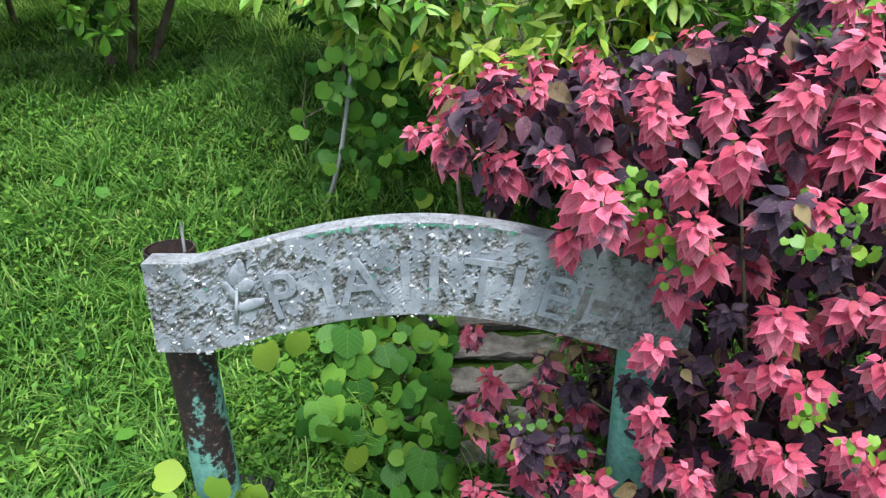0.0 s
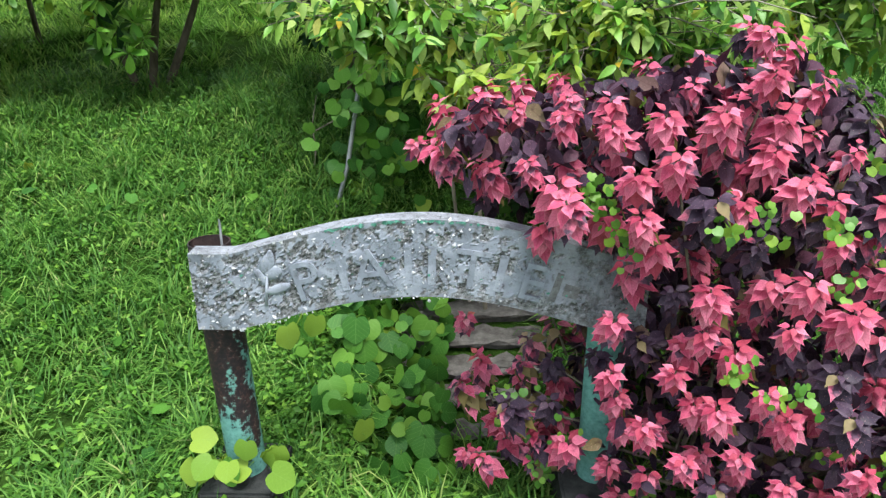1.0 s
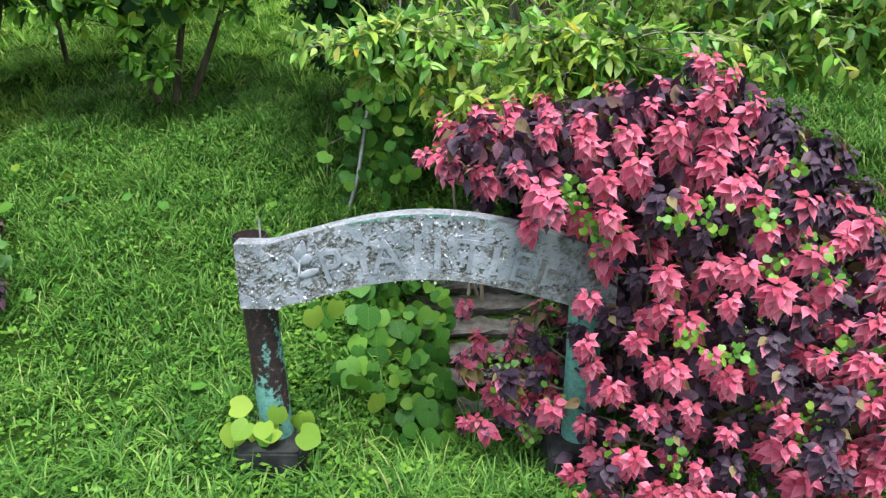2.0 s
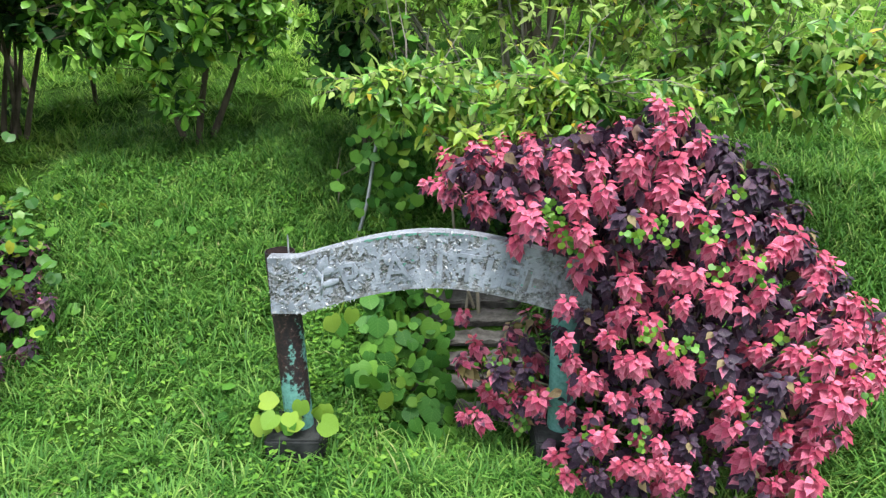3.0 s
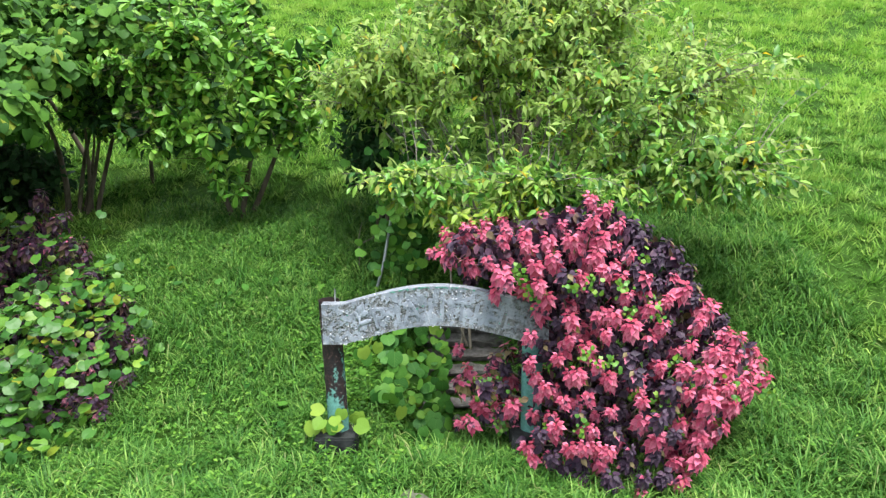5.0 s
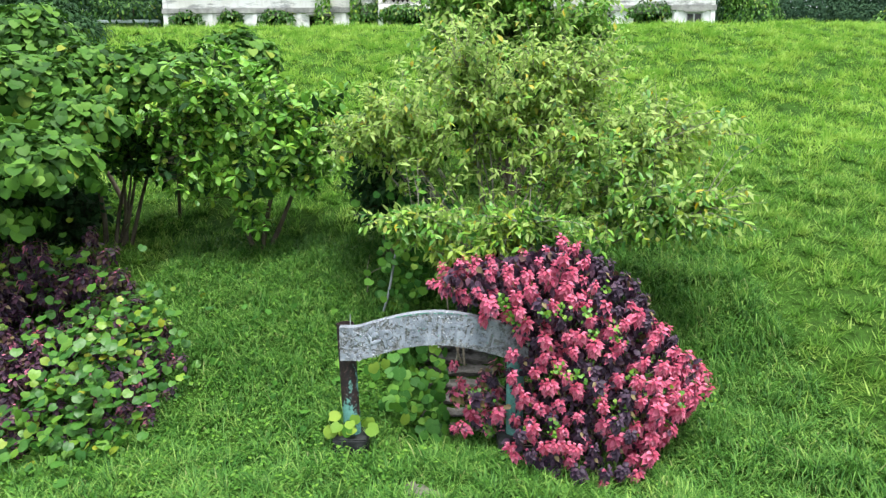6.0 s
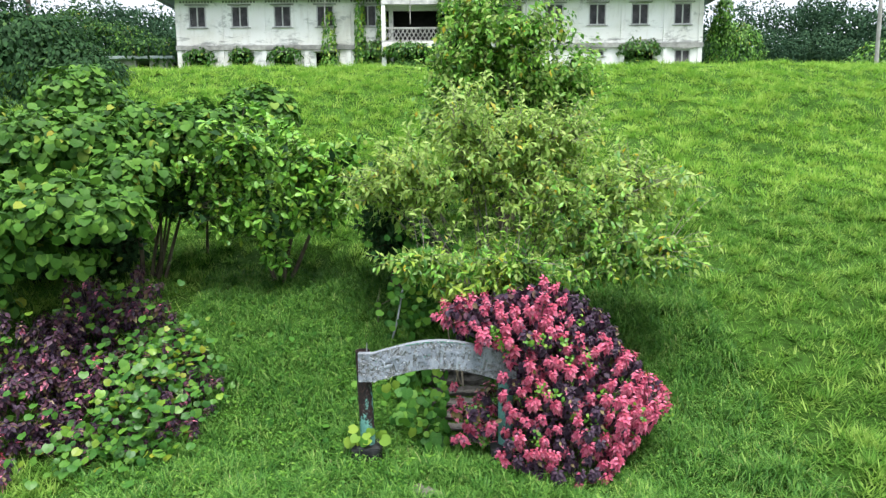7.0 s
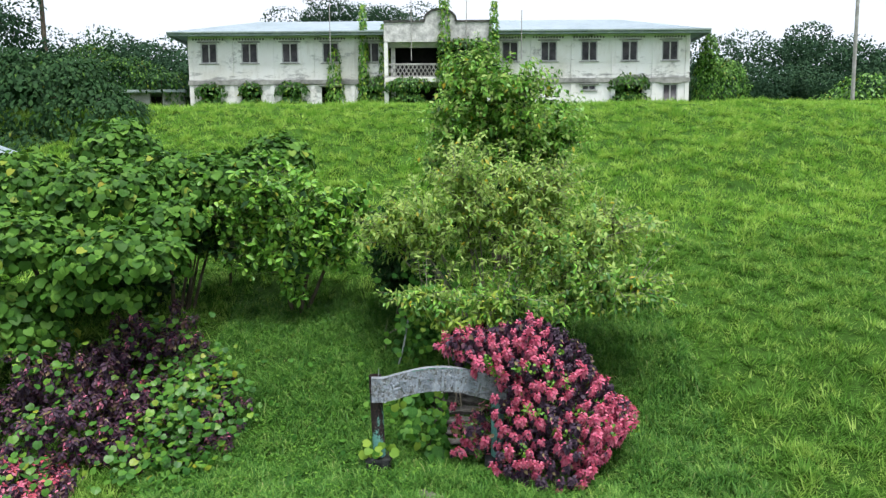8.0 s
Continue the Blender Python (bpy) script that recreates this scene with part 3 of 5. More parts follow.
def school_block():
    b = thing("abandoned_building", "two storey cream rendered building, mildewed and overgrown", "building")
    left = [-17.35 + BAY * i for i in range(5)]
    right = [5.25] + [8.15 + BAY * i for i in range(4)]
    holes = []
    wins = []
    for x in left + right:
        wins.append((x, 14.12, 15.6, 1.22, True))
    for x in left:
        wins.append((x, 10.6, 12.35, 1.5, False))
    wins.append((11.2, 11.95, 12.35, 1.05, True))
    wins.append((14.2, 10.6, 12.35, 2.2, False))
    wins.append((17.35, 10.75, 12.4, 1.12, True))
    for x, z0, z1, w, glazed in wins:
        holes.append((x - w / 2, x + w / 2, z0, z1))
    holes.append((-3.9, 3.6, 9.75, 12.3))
    holes.append((-3.9, 3.6, 12.9, 15.2))
    wall_with_holes(BL, BR, BZ, EAVE, holes, b)
    part("side_wall", boxed(BL, BL + 0.25, BY + 0.252, BY + 11, BZ, EAVE), WALL, b)
    part("side_wall", boxed(BR - 0.25, BR, BY + 0.252, BY + 11, BZ, EAVE), WALL, b)
    part("back_wall", boxed(BL + 0.252, BR - 0.252, BY + 10.75, BY + 11, BZ, EAVE), WALL, b)
    # floor and an added backdrop, black in place of the rooms' shade
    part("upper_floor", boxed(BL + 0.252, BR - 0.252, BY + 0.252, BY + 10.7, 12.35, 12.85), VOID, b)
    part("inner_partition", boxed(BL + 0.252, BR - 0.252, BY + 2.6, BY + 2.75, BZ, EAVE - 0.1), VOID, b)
    for x, z0, z1, w, glazed in wins:
        if glazed:
            louvre_window(x, z0, z1, w, b)
        else:
            part("hood", boxed(x - w / 2 - 0.2, x + w / 2 + 0.2, BY - 0.2, BY - 0.004, z1 + 0.02, z1 + 0.10, 0.01), BAND, b)
    # string course, pilasters and black plates for the row of vent holes
    for a, c in ((BL - 0.06, -4.2), (3.95, BR + 0.06)):
        part("band", boxed(a, c, BY - 0.16, BY - 0.003, 12.52, 12.86, 0.02), BAND, b, "mildewed projecting band")
    edges = [BL + 0.16 + BAY * i for i in range(6)] + [3.75 + 0.16 + BAY * i for i in range(6)]
    for x in edges:
        x = min(x, BR - 0.16)
        part("pilaster", boxed(x - 0.16, x + 0.16, BY - 0.09, BY - 0.003, 12.862, 15.78, 0.015), WALL, b)
        part("pilaster", boxed(x - 0.16, x + 0.16, BY - 0.09, BY - 0.003, BZ, 12.518, 0.015), WALL, b)
    for x in left + right:
        for i in range(11):
            xx = x - 1.2 + 0.22 * i
            put("vent_hole", VENT, b, at=Matrix.Translation((xx + 0.05, BY - 0.008, 15.885)))
    # roof: a low hipped roof of metal sheet
    o = 1.15
    x0, x1, y0, y1 = BL - o, BR + o, BY - 0.95, BY + 12
    zr, ze = 18.25, 16.25
    ym = (y0 + y1) / 2
    V = [(x0, y0, ze), (x1, y0, ze), (x1, y1, ze), (x0, y1, ze), (x0 + 5.2, ym, zr), (x1 - 5.2, ym, zr)]
    V += [(x, y, z - 0.05) for x, y, z in V]
    F = [(0, 1, 5, 4), (1, 2, 5, 5), (2, 3, 4, 5), (3, 0, 4, 4)]
    bm = bmesh.new()
    vs = [bm.verts.new(v) for v in V]
    for f in F:
        ids = list(dict.fromkeys(f))
        bm.faces.new([vs[i] for i in ids])
        bm.faces.new([vs[i + 6] for i in reversed(ids)])
    for i, j in ((0, 1), (1, 2), (2, 3), (3, 0)):
        bm.faces.new([vs[i], vs[i + 6], vs[j + 6], vs[j]])
    roof = part("roof", bm, ROOF, b, "silver sheet metal hipped roof")
    bm = bmesh.new()
    n = 150
    for i in range(n):
        x = x0 + (x1 - x0) * (i + 0.5) / n
        k = min(1.0, (x - x0) / 5.2, (x1 - x) / 5.2)
        m = Matrix.Translation((x, y0 + (ym - y0) * k / 2, ze + (zr - ze) * k / 2 + 0.012)) @ Matrix.Rotation(math.atan2(zr - ze, ym - y0), 4, "X") @ Matrix.Diagonal((0.03, (ym - y0) * k * 1.04, 0.008, 1))
        bmesh.ops.create_cube(bm, size=1, matrix=m)
    put("roof_ribs", mesh_from_bm(bm, ROOF), roof, kind="stuff")
    for nm, bx in (("fascia", (x0, x1, y0 - 0.05, y0 - 0.002, ze - 0.30, ze + 0.02)), ("fascia", (x1 + 0.002, x1 + 0.05, y0, y1, ze - 0.3, ze + 0.02)), ("fascia", (x0 - 0.05, x0 - 0.002, y0, y1, ze - 0.3, ze + 0.02)),
                   ("gutter", (x0, x1, y0 - 0.20, y0 - 0.053, ze - 0.12, ze - 0.01))):
        part(nm, boxed(*bx, 0.01), FASCIA, b, "grey-green painted board")
    part("soffit", boxed(x0 + 0.01, x1 - 0.01, y0 + 0.01, BY - 0.004, ze - 0.16, ze - 0.09), FASCIA, b)
    # balcony block with its curved parapet
    bm = bmesh.new()
    arc = [(1.15 * math.cos(a) - 0.0, 16.9 + 0.75 * math.sin(a)) for a in np.linspace(math.pi, 0, 14)]
    outline = [(-4.1, 15.35), (3.75, 15.35), (3.75, 16.8), (1.15, 16.8)] + arc[::-1] + [(-1.15, 16.8), (-4.1, 16.8)]
    outline = [p for i, p in enumerate(outline) if i == 0 or math.dist(p, outline[i - 1]) > 1e-4]
    fr = [bm.verts.new((x, BY - 1.45, z)) for x, z in outline]
    bk = [bm.verts.new((x, BY - 1.20, z)) for x, z in outline]
    bm.faces.new(fr)
    bm.faces.new(bk[::-1])
    for i in range(len(fr)):
        j = (i + 1) % len(fr)
        bm.faces.new((fr[i], bk[i], bk[j], fr[j]))
    bal = part("parapet", bm, PARAPET, b, "mildewed parapet with a curved gable")
    bm = bmesh.new()
    for (xa, za), (xb, zb) in zip(outline[2:], outline[3:]):
        L = math.dist((xa, za), (xb, zb))
        m = Matrix.Translation(((xa + xb) / 2, BY - 1.32, (za + zb) / 2)) @ Matrix.Rotation(-math.atan2(zb - za, xb - xa), 4, "Y") @ Matrix.Diagonal((L + 0.03, 0.42, 0.14, 1))
        bmesh.ops.create_cube(bm, size=1, matrix=m)
    part("coping", bm, COPING, bal, "blackened coping")
    part("balcony_floor", boxed(-4.1, 3.75, BY - 1.45, BY - 0.003, 12.5, 12.85, 0.02), WALL, b)
    for x in (-3.97, 3.6):
        part("column", boxed(x - 0.14, x + 0.14, BY - 1.42, BY - 1.12, 12.852, 15.348, 0.01), WALL, b)
        part("column", boxed(x - 0.16, x + 0.16, BY - 1.42, BY - 1.12, BZ, 12.498, 0.01), WALL, b)
    bm = bmesh.new()
    box(bm, -3.85, 3.45, BY - 1.36, BY - 1.24, 13.72, 13.84)
    box(bm, -3.85, 3.45, BY - 1.36, BY - 1.24, 12.86, 12.95)
    for i in range(24):
        x = -3.7 + 0.305 * i
        for s in (-1, 1):
            m = Matrix.Translation((x, BY - 1.30, 13.33)) @ Matrix.Rotation(radians(32 * s), 4, "Y") @ Matrix.Diagonal((0.06, 0.05, 0.88, 1))
            bmesh.ops.create_cube(bm, size=1, matrix=m)
    part("balustrade", bm, BAND, b, "grey lattice block balustrade")
    for x, h in ((-8.0, 2.6), (-2.1, 3.6), (1.9, 3.2), (5.9, 2.0)):
        V, F = tube([(x, BY - 1.6, 14.0), (x + 0.02, BY - 1.6, 15.5 + h)], [0.035, 0.03], 6)
        put("antenna_pole", mesh_of("antenna_pole", V, F, POLE), b)
    return b


def mesh_from_bm(bm, material):
    me = bpy.data.meshes.new("pieces")
    bm.to_mesh(me)
    bm.free()
    me.materials.append(material)
    return me


school_block()


def outhouse():
    h = thing("outhouse", "low grey rendered outhouse half buried in creepers", "outbuilding")
    x0, x1, y, z = -27.5, -20.2, 44.0, 9.0
    part("wall", boxed(x0, x0 + 1.6, y, y + 0.25, z, 12.2), BAND, h)
    part("wall", boxed(x0 + 1.6, x0 + 3.0, y, y + 0.25, 9.0, 10.0), BAND, h)
    part("wall", boxed(x0 + 3.0, x0 + 4.6, y, y + 0.25, z, 12.2), BAND, h)
    part("wall", boxed(x0 + 5.6, x1, y, y + 0.25, z, 12.2), BAND, h)
    # black in place of the shade inside the outhouse
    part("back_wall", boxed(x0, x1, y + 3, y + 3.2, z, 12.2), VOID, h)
    part("roof", boxed(x0 - 0.4, x1 + 0.3, y - 0.6, y + 3.6, 12.2, 12.42, 0.03), FASCIA, h, "grey sheet roof")


outhouse()


# ---- the arch sign ----
def arch_sign():
    a = thing("arch_sign", "low grey concrete arch sign with peeling paint on pipe posts", "sign", at=(-1.43, 2.50, 0))
    a.rotation_euler = (0, 0, radians(-1.0))
    W, D = 2.75, 0.14

    def rise(x):
        k = np.clip((x - 0.24) / (W - 0.44), 0, 1)
        return 0.234 * np.sin(np.pi * k) ** 1.12

    n, m = 280, 50
    X = np.linspace(0, W, n)
    lo, hi = 1.54 + 0.01 * X / W + rise(X), 2.045 + 0.01 * X / W + rise(X) * 0.95
    u = np.linspace(0, 1, m)
    gx = np.repeat(X[:, None], m, 1)
    gz = lo[:, None] + (hi - lo)[:, None] * u[None]
    dy, bare = np.zeros_like(gx), np.zeros_like(gx)
    for i in range(n):
        for j in range(m):
            p = Vector((gx[i, j] * 9, gz[i, j] * 9, 1.7))
            q = Vector((gx[i, j] * 30, gz[i, j] * 30, 5.7))
            edge = min(1.0, 6 * u[j], 6 * (1 - u[j]))
            v = noise.noise(p)
            w = 0.6 * noise.noise(p * 0.85 + Vector((3, 1, 0))) + 0.5 * noise.noise(p * 2.3) + 0.5 * noise.noise(q * 1.5)
            bare[i, j] = min(1.0, max(0.0, (w - 0.02) / 0.07)) if edge > 0 else 0.55
            crumb = 0.5 * noise.noise(q * 1.3) + 0.5 * noise.noise(q * 2.6)
            dy[i, j] = edge * (0.007 * v + bare[i, j] * (0.005 + 0.018 * crumb) - (0.003 if -0.05 < w < 0.02 else 0))
    front = np.stack([gx, dy, gz], -1).reshape(-1, 3)
    wear = np.stack([bare, gx / W, gz * 0], -1).reshape(-1, 3)
    backs = np.stack([gx, np.full_like(gx, D), gz], -1).reshape(-1, 3)
    idx = np.arange(n * m).reshape(n, m)
    f1 = np.stack([idx[:-1, :-1], idx[1:, :-1], idx[1:, 1:], idx[:-1, 1:]], -1).reshape(-1, 4)
    f2 = f1[:, ::-1] + n * m
    rim = np.concatenate([idx[:, 0], idx[-1, 1:], idx[-2::-1, -1], idx[0, -2:0:-1]])
    r2 = np.roll(rim, -1)
    f3 = np.stack([rim, rim + n * m, r2 + n * m, r2], -1)
    slab = put("slab", mesh_of("slab", np.concatenate([front, backs]), np.concatenate([f1, f2, f3]), SLAB, leafpos=np.concatenate([wear, wear])), a, "grey concrete arch slab with flaking paint")

    def line(x):
        return 1.73 + float(rise(np.array([x]))[0])

    # raised letters where they can be read, bars where they cannot
    for ch, x, size in (("P", 0.73, 0.36), ("A", 1.11, 0.36), ("T", 1.68, 0.36), ("E", 2.03, 0.34)):
        tilt = math.atan2(line(x + 0.05) - line(x - 0.05), 0.1)
        me = bake_text(ch, size, 0.009)
        me.materials.clear()
        me.materials.append(SLAB if x < 2.1 else DARK_CONCRETE)
        put("letter", me, slab, at=Matrix.Translation((x, -0.001, line(x) - 0.105)) @ Matrix.Rotation(-tilt, 4, "Y") @ Matrix.Rotation(radians(90), 4, "X"))
    for x, w, h in ((0.92, 0.045, 0.24), (1.32, 0.05, 0.25), (1.46, 0.05, 0.25), (1.87, 0.05, 0.24), (2.20, 0.05, 0.2), (2.29, 0.1, 0.09)):
        tilt = math.atan2(line(x + 0.05) - line(x - 0.05), 0.1)
        bm = boxed(-w / 2, w / 2, -0.004, 0.008, -h / 2, h / 2, 0.004)
        ob = part("raised_bar", bm, SLAB if x < 2.1 else DARK_CONCRETE, slab)
        ob.matrix_basis = Matrix.Translation((x, 0, line(x) + 0.02)) @ Matrix.Rotation(-tilt, 4, "Y")
    # a moulded bud on its stalk, with two leaves
    bm = bmesh.new()
    for x, z, ang, rx, rz in ((0.475, 1.985, 1.2, 0.075, 0.045), (0.505, 1.93, 0.3, 0.06, 0.045), (0.43, 1.90, 2.1, 0.065, 0.028), (0.53, 1.825, 0.35, 0.085, 0.032), (0.50, 2.03, 1.6, 0.05, 0.022)):
        m = Matrix.Translation((x, -0.002, z)) @ Matrix.Rotation(-ang, 4, "Y") @ Matrix.Diagonal((rx, 0.009, rz, 1))
        bmesh.ops.create_icosphere(bm, subdivisions=2, radius=1, matrix=m)
    m = Matrix.Translation((0.455, -0.002, 1.81)) @ Matrix.Rotation(0.12, 4, "Y") @ Matrix.Diagonal((0.016, 0.012, 0.20, 1))
    bmesh.ops.create_cube(bm, size=1, matrix=m)
    part("moulded_flower", bm, SLAB, slab, smooth=True)

    # curled flakes of paint
    rng = np.random.default_rng(3)
    N = 650
    rimmed = np.exp(-((bare - 0.4) / 0.3) ** 2) * (0.2 + np.exp(-((gx - 0.35) / 0.3) ** 2) + 0.6 * np.exp(-((gx - 1.45) / 0.25) ** 2)) * (gx < 2.1)
    pick = rng.choice(bare.size, N, p=(rimmed / rimmed.sum()).ravel())
    cx = gx.ravel()[pick] + rng.normal(0, 0.006, N)
    cz = gz.ravel()[pick] + rng.normal(0, 0.006, N)
    P = np.stack([cx, rng.uniform(-0.010, 0.0, N), cz], -1)
    ax = rng.normal(size=(N, 3)) * [1, 0.35, 1]
    nm = np.array([0, -1.0, 0]) + rng.normal(size=(N, 3)) * 0.45
    V, F = spread(CARD, P, frames_of(ax, nm), rng.gamma(1.5, 0.0085, N).clip(0.005, 0.045))
    put("paint_flakes", mesh_of("paint_flakes", V, F, FLAKE), slab, "curled white paint flakes", "stuff")
    # scraps of old green paint, mostly along the top edge
    N = 110
    cx = np.concatenate([rng.uniform(0.8, 1.85, 90), rng.uniform(0.2, 2.4, 20)])
    top = np.interp(cx, X, hi)
    cz = np.where(np.arange(N) < 90, top - rng.uniform(0.004, 0.016, N), top - rng.uniform(0.05, 0.35, N))
    P = np.stack([cx, np.full(N, -0.004), cz], -1)
    slope = np.gradient(np.interp(X, X, hi), X)
    ax = np.stack([np.ones(N), np.zeros(N), np.interp(cx, X, slope)], -1) + rng.normal(size=(N, 3)) * [0.1, 0.02, 0.15]
    nm = np.array([0, -1.0, 0]) + rng.normal(size=(N, 3)) * 0.15
    V, F = spread(CARD, P, frames_of(ax, nm), rng.uniform(0.012, 0.035, N))
    put("green_paint_scraps", mesh_of("green_paint_scraps", V, F, SCRAP), slab, "turquoise green paint scraps", "stuff")

    # pipe posts, hollow, each on a concrete foot
    for cxp, mat, lean in ((0.11, RUST, -0.035), (2.58, RUST_TEAL, 0.0)):
        cy = 0.215
        prof = [(0.130, 0.2), (0.130, 2.045), (0.121, 2.045)]
        bm = bmesh.new()
        rings = []
        s = 40
        for r, z in prof:
            rings.append([bm.verts.new((cxp + lean * (z - 0.5) + r * math.cos(2 * math.pi * k / s), cy + r * math.sin(2 * math.pi * k / s), z)) for k in range(s)])
        for r0, r1 in zip(rings, rings[1:]):
            for k in range(s):
                bm.faces.new((r0[k], r0[(k + 1) % s], r1[(k + 1) % s], r1[k]))
        post = part("post", bm, mat, a, "rusty steel pipe with peeling turquoise paint", smooth=False)
        bm = bmesh.new()
        low = [bm.verts.new((cxp + lean * 1.3 + 0.120 * math.cos(2 * math.pi * k / s), cy + 0.120 * math.sin(2 * math.pi * k / s), 1.6)) for k in range(s)]
        top = [bm.verts.new((v.co.x, v.co.y, 2.043)) for v in low]
        for k in range(s):
            bm.faces.new((low[k], low[(k + 1) % s], top[(k + 1) % s], top[k]))
        bm.faces.new(low)
        part("bore", bm, RUSTDARK, post, "dark rusty inside of the pipe")
        V, F = tube([(cxp + 0.02, cy, 1.7), (cxp + 0.02, cy + 0.02, 2.15), (cxp + 0.022, cy + 0.01, 2.19)], [0.008, 0.008, 0.004], 6)
        put("rod", mesh_of("rod", V, F, GREY_PIPE), post, "grey steel rod in the pipe")
        bm = boxed(cxp - 0.26, cxp + 0.26, cy - 0.30, cy + 0.28, -0.25, 0.33, 0.02)
        part("footing", bm, BASE, a, "black stained concrete footing")
    return a


arch_sign()


# ---- steps up the bank, and the path before them ----
def stairs():
    s = thing("garden_steps", "mossy weathered concrete steps up the bank", "steps", at=(0.34, 3.55, -0.16))
    s.rotation_euler = (0, 0, radians(2))
    rng = np.random.default_rng(5)
    for k in range(7):
        y = 0.275 * k
        z = 0.145 * (k + 1)
        bm = bmesh.new()
        nx = 14
        prof = [(y + 0.07, z - 0.24), (y + 0.06, z - 0.065), (y + 0.005, z - 0.05), (y, z - 0.02), (y + 0.02, z - 0.003), (y + 0.05, z), (y + 0.36, z + 0.004), (y + 0.36, z - 0.24)]
        rows = []
        for i in range(nx + 1):
            x = -0.66 + 1.44 * i / nx
            j = rng.normal(0, 0.009, (len(prof), 2))
            rows.append([bm.verts.new((x, py + j[q, 0], pz + j[q, 1])) for q, (py, pz) in enumerate(prof)])
        for r0, r1 in zip(rows, rows[1:]):
            for q in range(len(prof)):
                w = (q + 1) % len(prof)
                bm.faces.new((r0[q], r0[w], r1[w], r1[q]))
        bm.faces.new(rows[0])
        bm.faces.new(rows[-1][::-1])
        part("step", bm, STEP, s)
    return s


stairs()

bm = bmesh.new()
ringv = []
for k in range(22):
    a = 2 * math.pi * k / 22
    r = 1 + 0.18 * math.sin(3 * a + 1) + 0.1 * math.sin(7 * a)
    ringv.append(bm.verts.new((-0.12 + 0.38 * r * math.cos(a), 1.42 + 0.26 * r * math.sin(a), 0.085)))
face = bm.faces.new(ringv)
ext = bmesh.ops.extrude_face_region(bm, geom=[face])
bmesh.ops.translate(bm, verts=[v for v in ext["geom"] if isinstance(v, bmesh.types.BMVert)], vec=(0, 0, -0.12))
slab_ob = part("path_slab", bm, PATCH, None)
tagged(slab_ob, "broken grey concrete path slab in the grass", "paving", kind="structure")

pole = thing("leaning_pipe", "thin grey galvanised pipe leaning in the vine", "pipe")
V, F = tube([(-1.22, 5.75, 0.9), (-0.98, 5.9, 1.7), (-0.72, 6.0, 3.1)], [0.024, 0.024, 0.024], 8)
put("pipe", mesh_of("pipe", V, F, GREY_PIPE, smooth=True), pole)


# ---- the shrubs with red leaves ----
def rim_of(tpl):
    """A leaf's own coordinates, the third running from the midrib to the rim."""
    V = np.array(tpl[0])
    V[:, 2] = (np.abs(V[:, 0]) > 1e-6) | (V[:, 1] > 0.99)
    return V


def rosette(rng, hue, n=20, length=0.125, blade=None):
    """One shoot: leaves spiralling down a nodding tip, small young ones on top."""
    tpl = blade or POINTED
    k = np.arange(n)
    h = k / (n - 1)
    az = -math.pi / 2 + radians(140) * (2 * ((k * 0.618 + rng.random()) % 1) - 1) + rng.normal(0, 0.12, n)
    droop = np.radians(-16 + 66 * h ** 0.65 + rng.normal(0, 10, n))
    d = np.stack([np.cos(az) * np.cos(droop), np.sin(az) * np.cos(droop), -np.sin(droop)], -1)
    nm = np.stack([np.cos(az) * np.sin(droop), np.sin(az) * np.sin(droop), np.cos(droop)], -1) + rng.normal(0, 0.3, (n, 3))
    size = length * (0.56 + 0.50 * np.minimum(1, 1.8 * h) ** 0.7) * rng.uniform(0.85, 1.15, n)
    P = np.stack([np.cos(az) * 0.018, np.sin(az) * 0.018, 0.07 - 0.16 * h], -1)
    V, F = spread(tpl, P, frames_of(d, nm), size)
    u = rng.random(n)
    if hue == "pink":
        m = np.where(h < 0.25, np.where(u < 0.7, 1, 0), np.where(u < 0.74, 0, np.where(u < 0.93, 5, 1)))
        m = np.where((h > 0.85) & (u > 0.6), np.where(u > 0.85, 3, 2), m)
    elif hue == "withered":
        m = np.where(u < 0.45, 3, np.where(u < 0.7, 5, np.where(u < 0.85, 0, 2)))
    elif hue == "mixed":
        m = np.where(h < 0.35, np.where(u < 0.6, 1, 0), np.where(h < 0.6, np.where(u < 0.6, 5, 2), np.where(u < 0.85, 2, 3)))
    else:
        m = np.where(u < 0.90, 2, np.where(u < 0.96, 5, 3))
        m = np.where((h > 0.8) & (u > 0.55), 3, m)
    stem_v, stem_f = tube([(0, 0, 0.05), (0, 0, -0.1), (0.015, 0.03, -0.19)], [0.006, 0.008, 0.009], 4)
    tri = np.concatenate([stem_f[:, [0, 1, 2]], stem_f[:, [0, 2, 3]]])
    fm = np.concatenate([np.repeat(m, len(tpl[1])), np.full(len(tri), 4)])
    lp = np.concatenate([np.tile(rim_of(tpl), (n, 1)), np.zeros((len(stem_v), 3))])
    return mesh_of("shoot", np.concatenate([V, stem_v]), np.concatenate([F, tri + len(V)]), [PINK, RED, PURPLE, OLIVE, TWIG, VARIEGATED], fm, True, lp)


rs = np.random.default_rng(11)
SHOOTS = {hue: [rosette(rs, hue, n, l) for n, l in ((22, 0.112), (26, 0.108), (30, 0.104), (24, 0.10), (28, 0.112), (20, 0.096))] for hue in ("pink", "mixed", "purple", "withered")}
FAR_SHOOTS = {hue: [rosette(rs, hue, n, 0.125, OVATE_SMALL) for n in (18, 22, 26, 20)] for hue in ("pink", "mixed", "purple", "withered")}


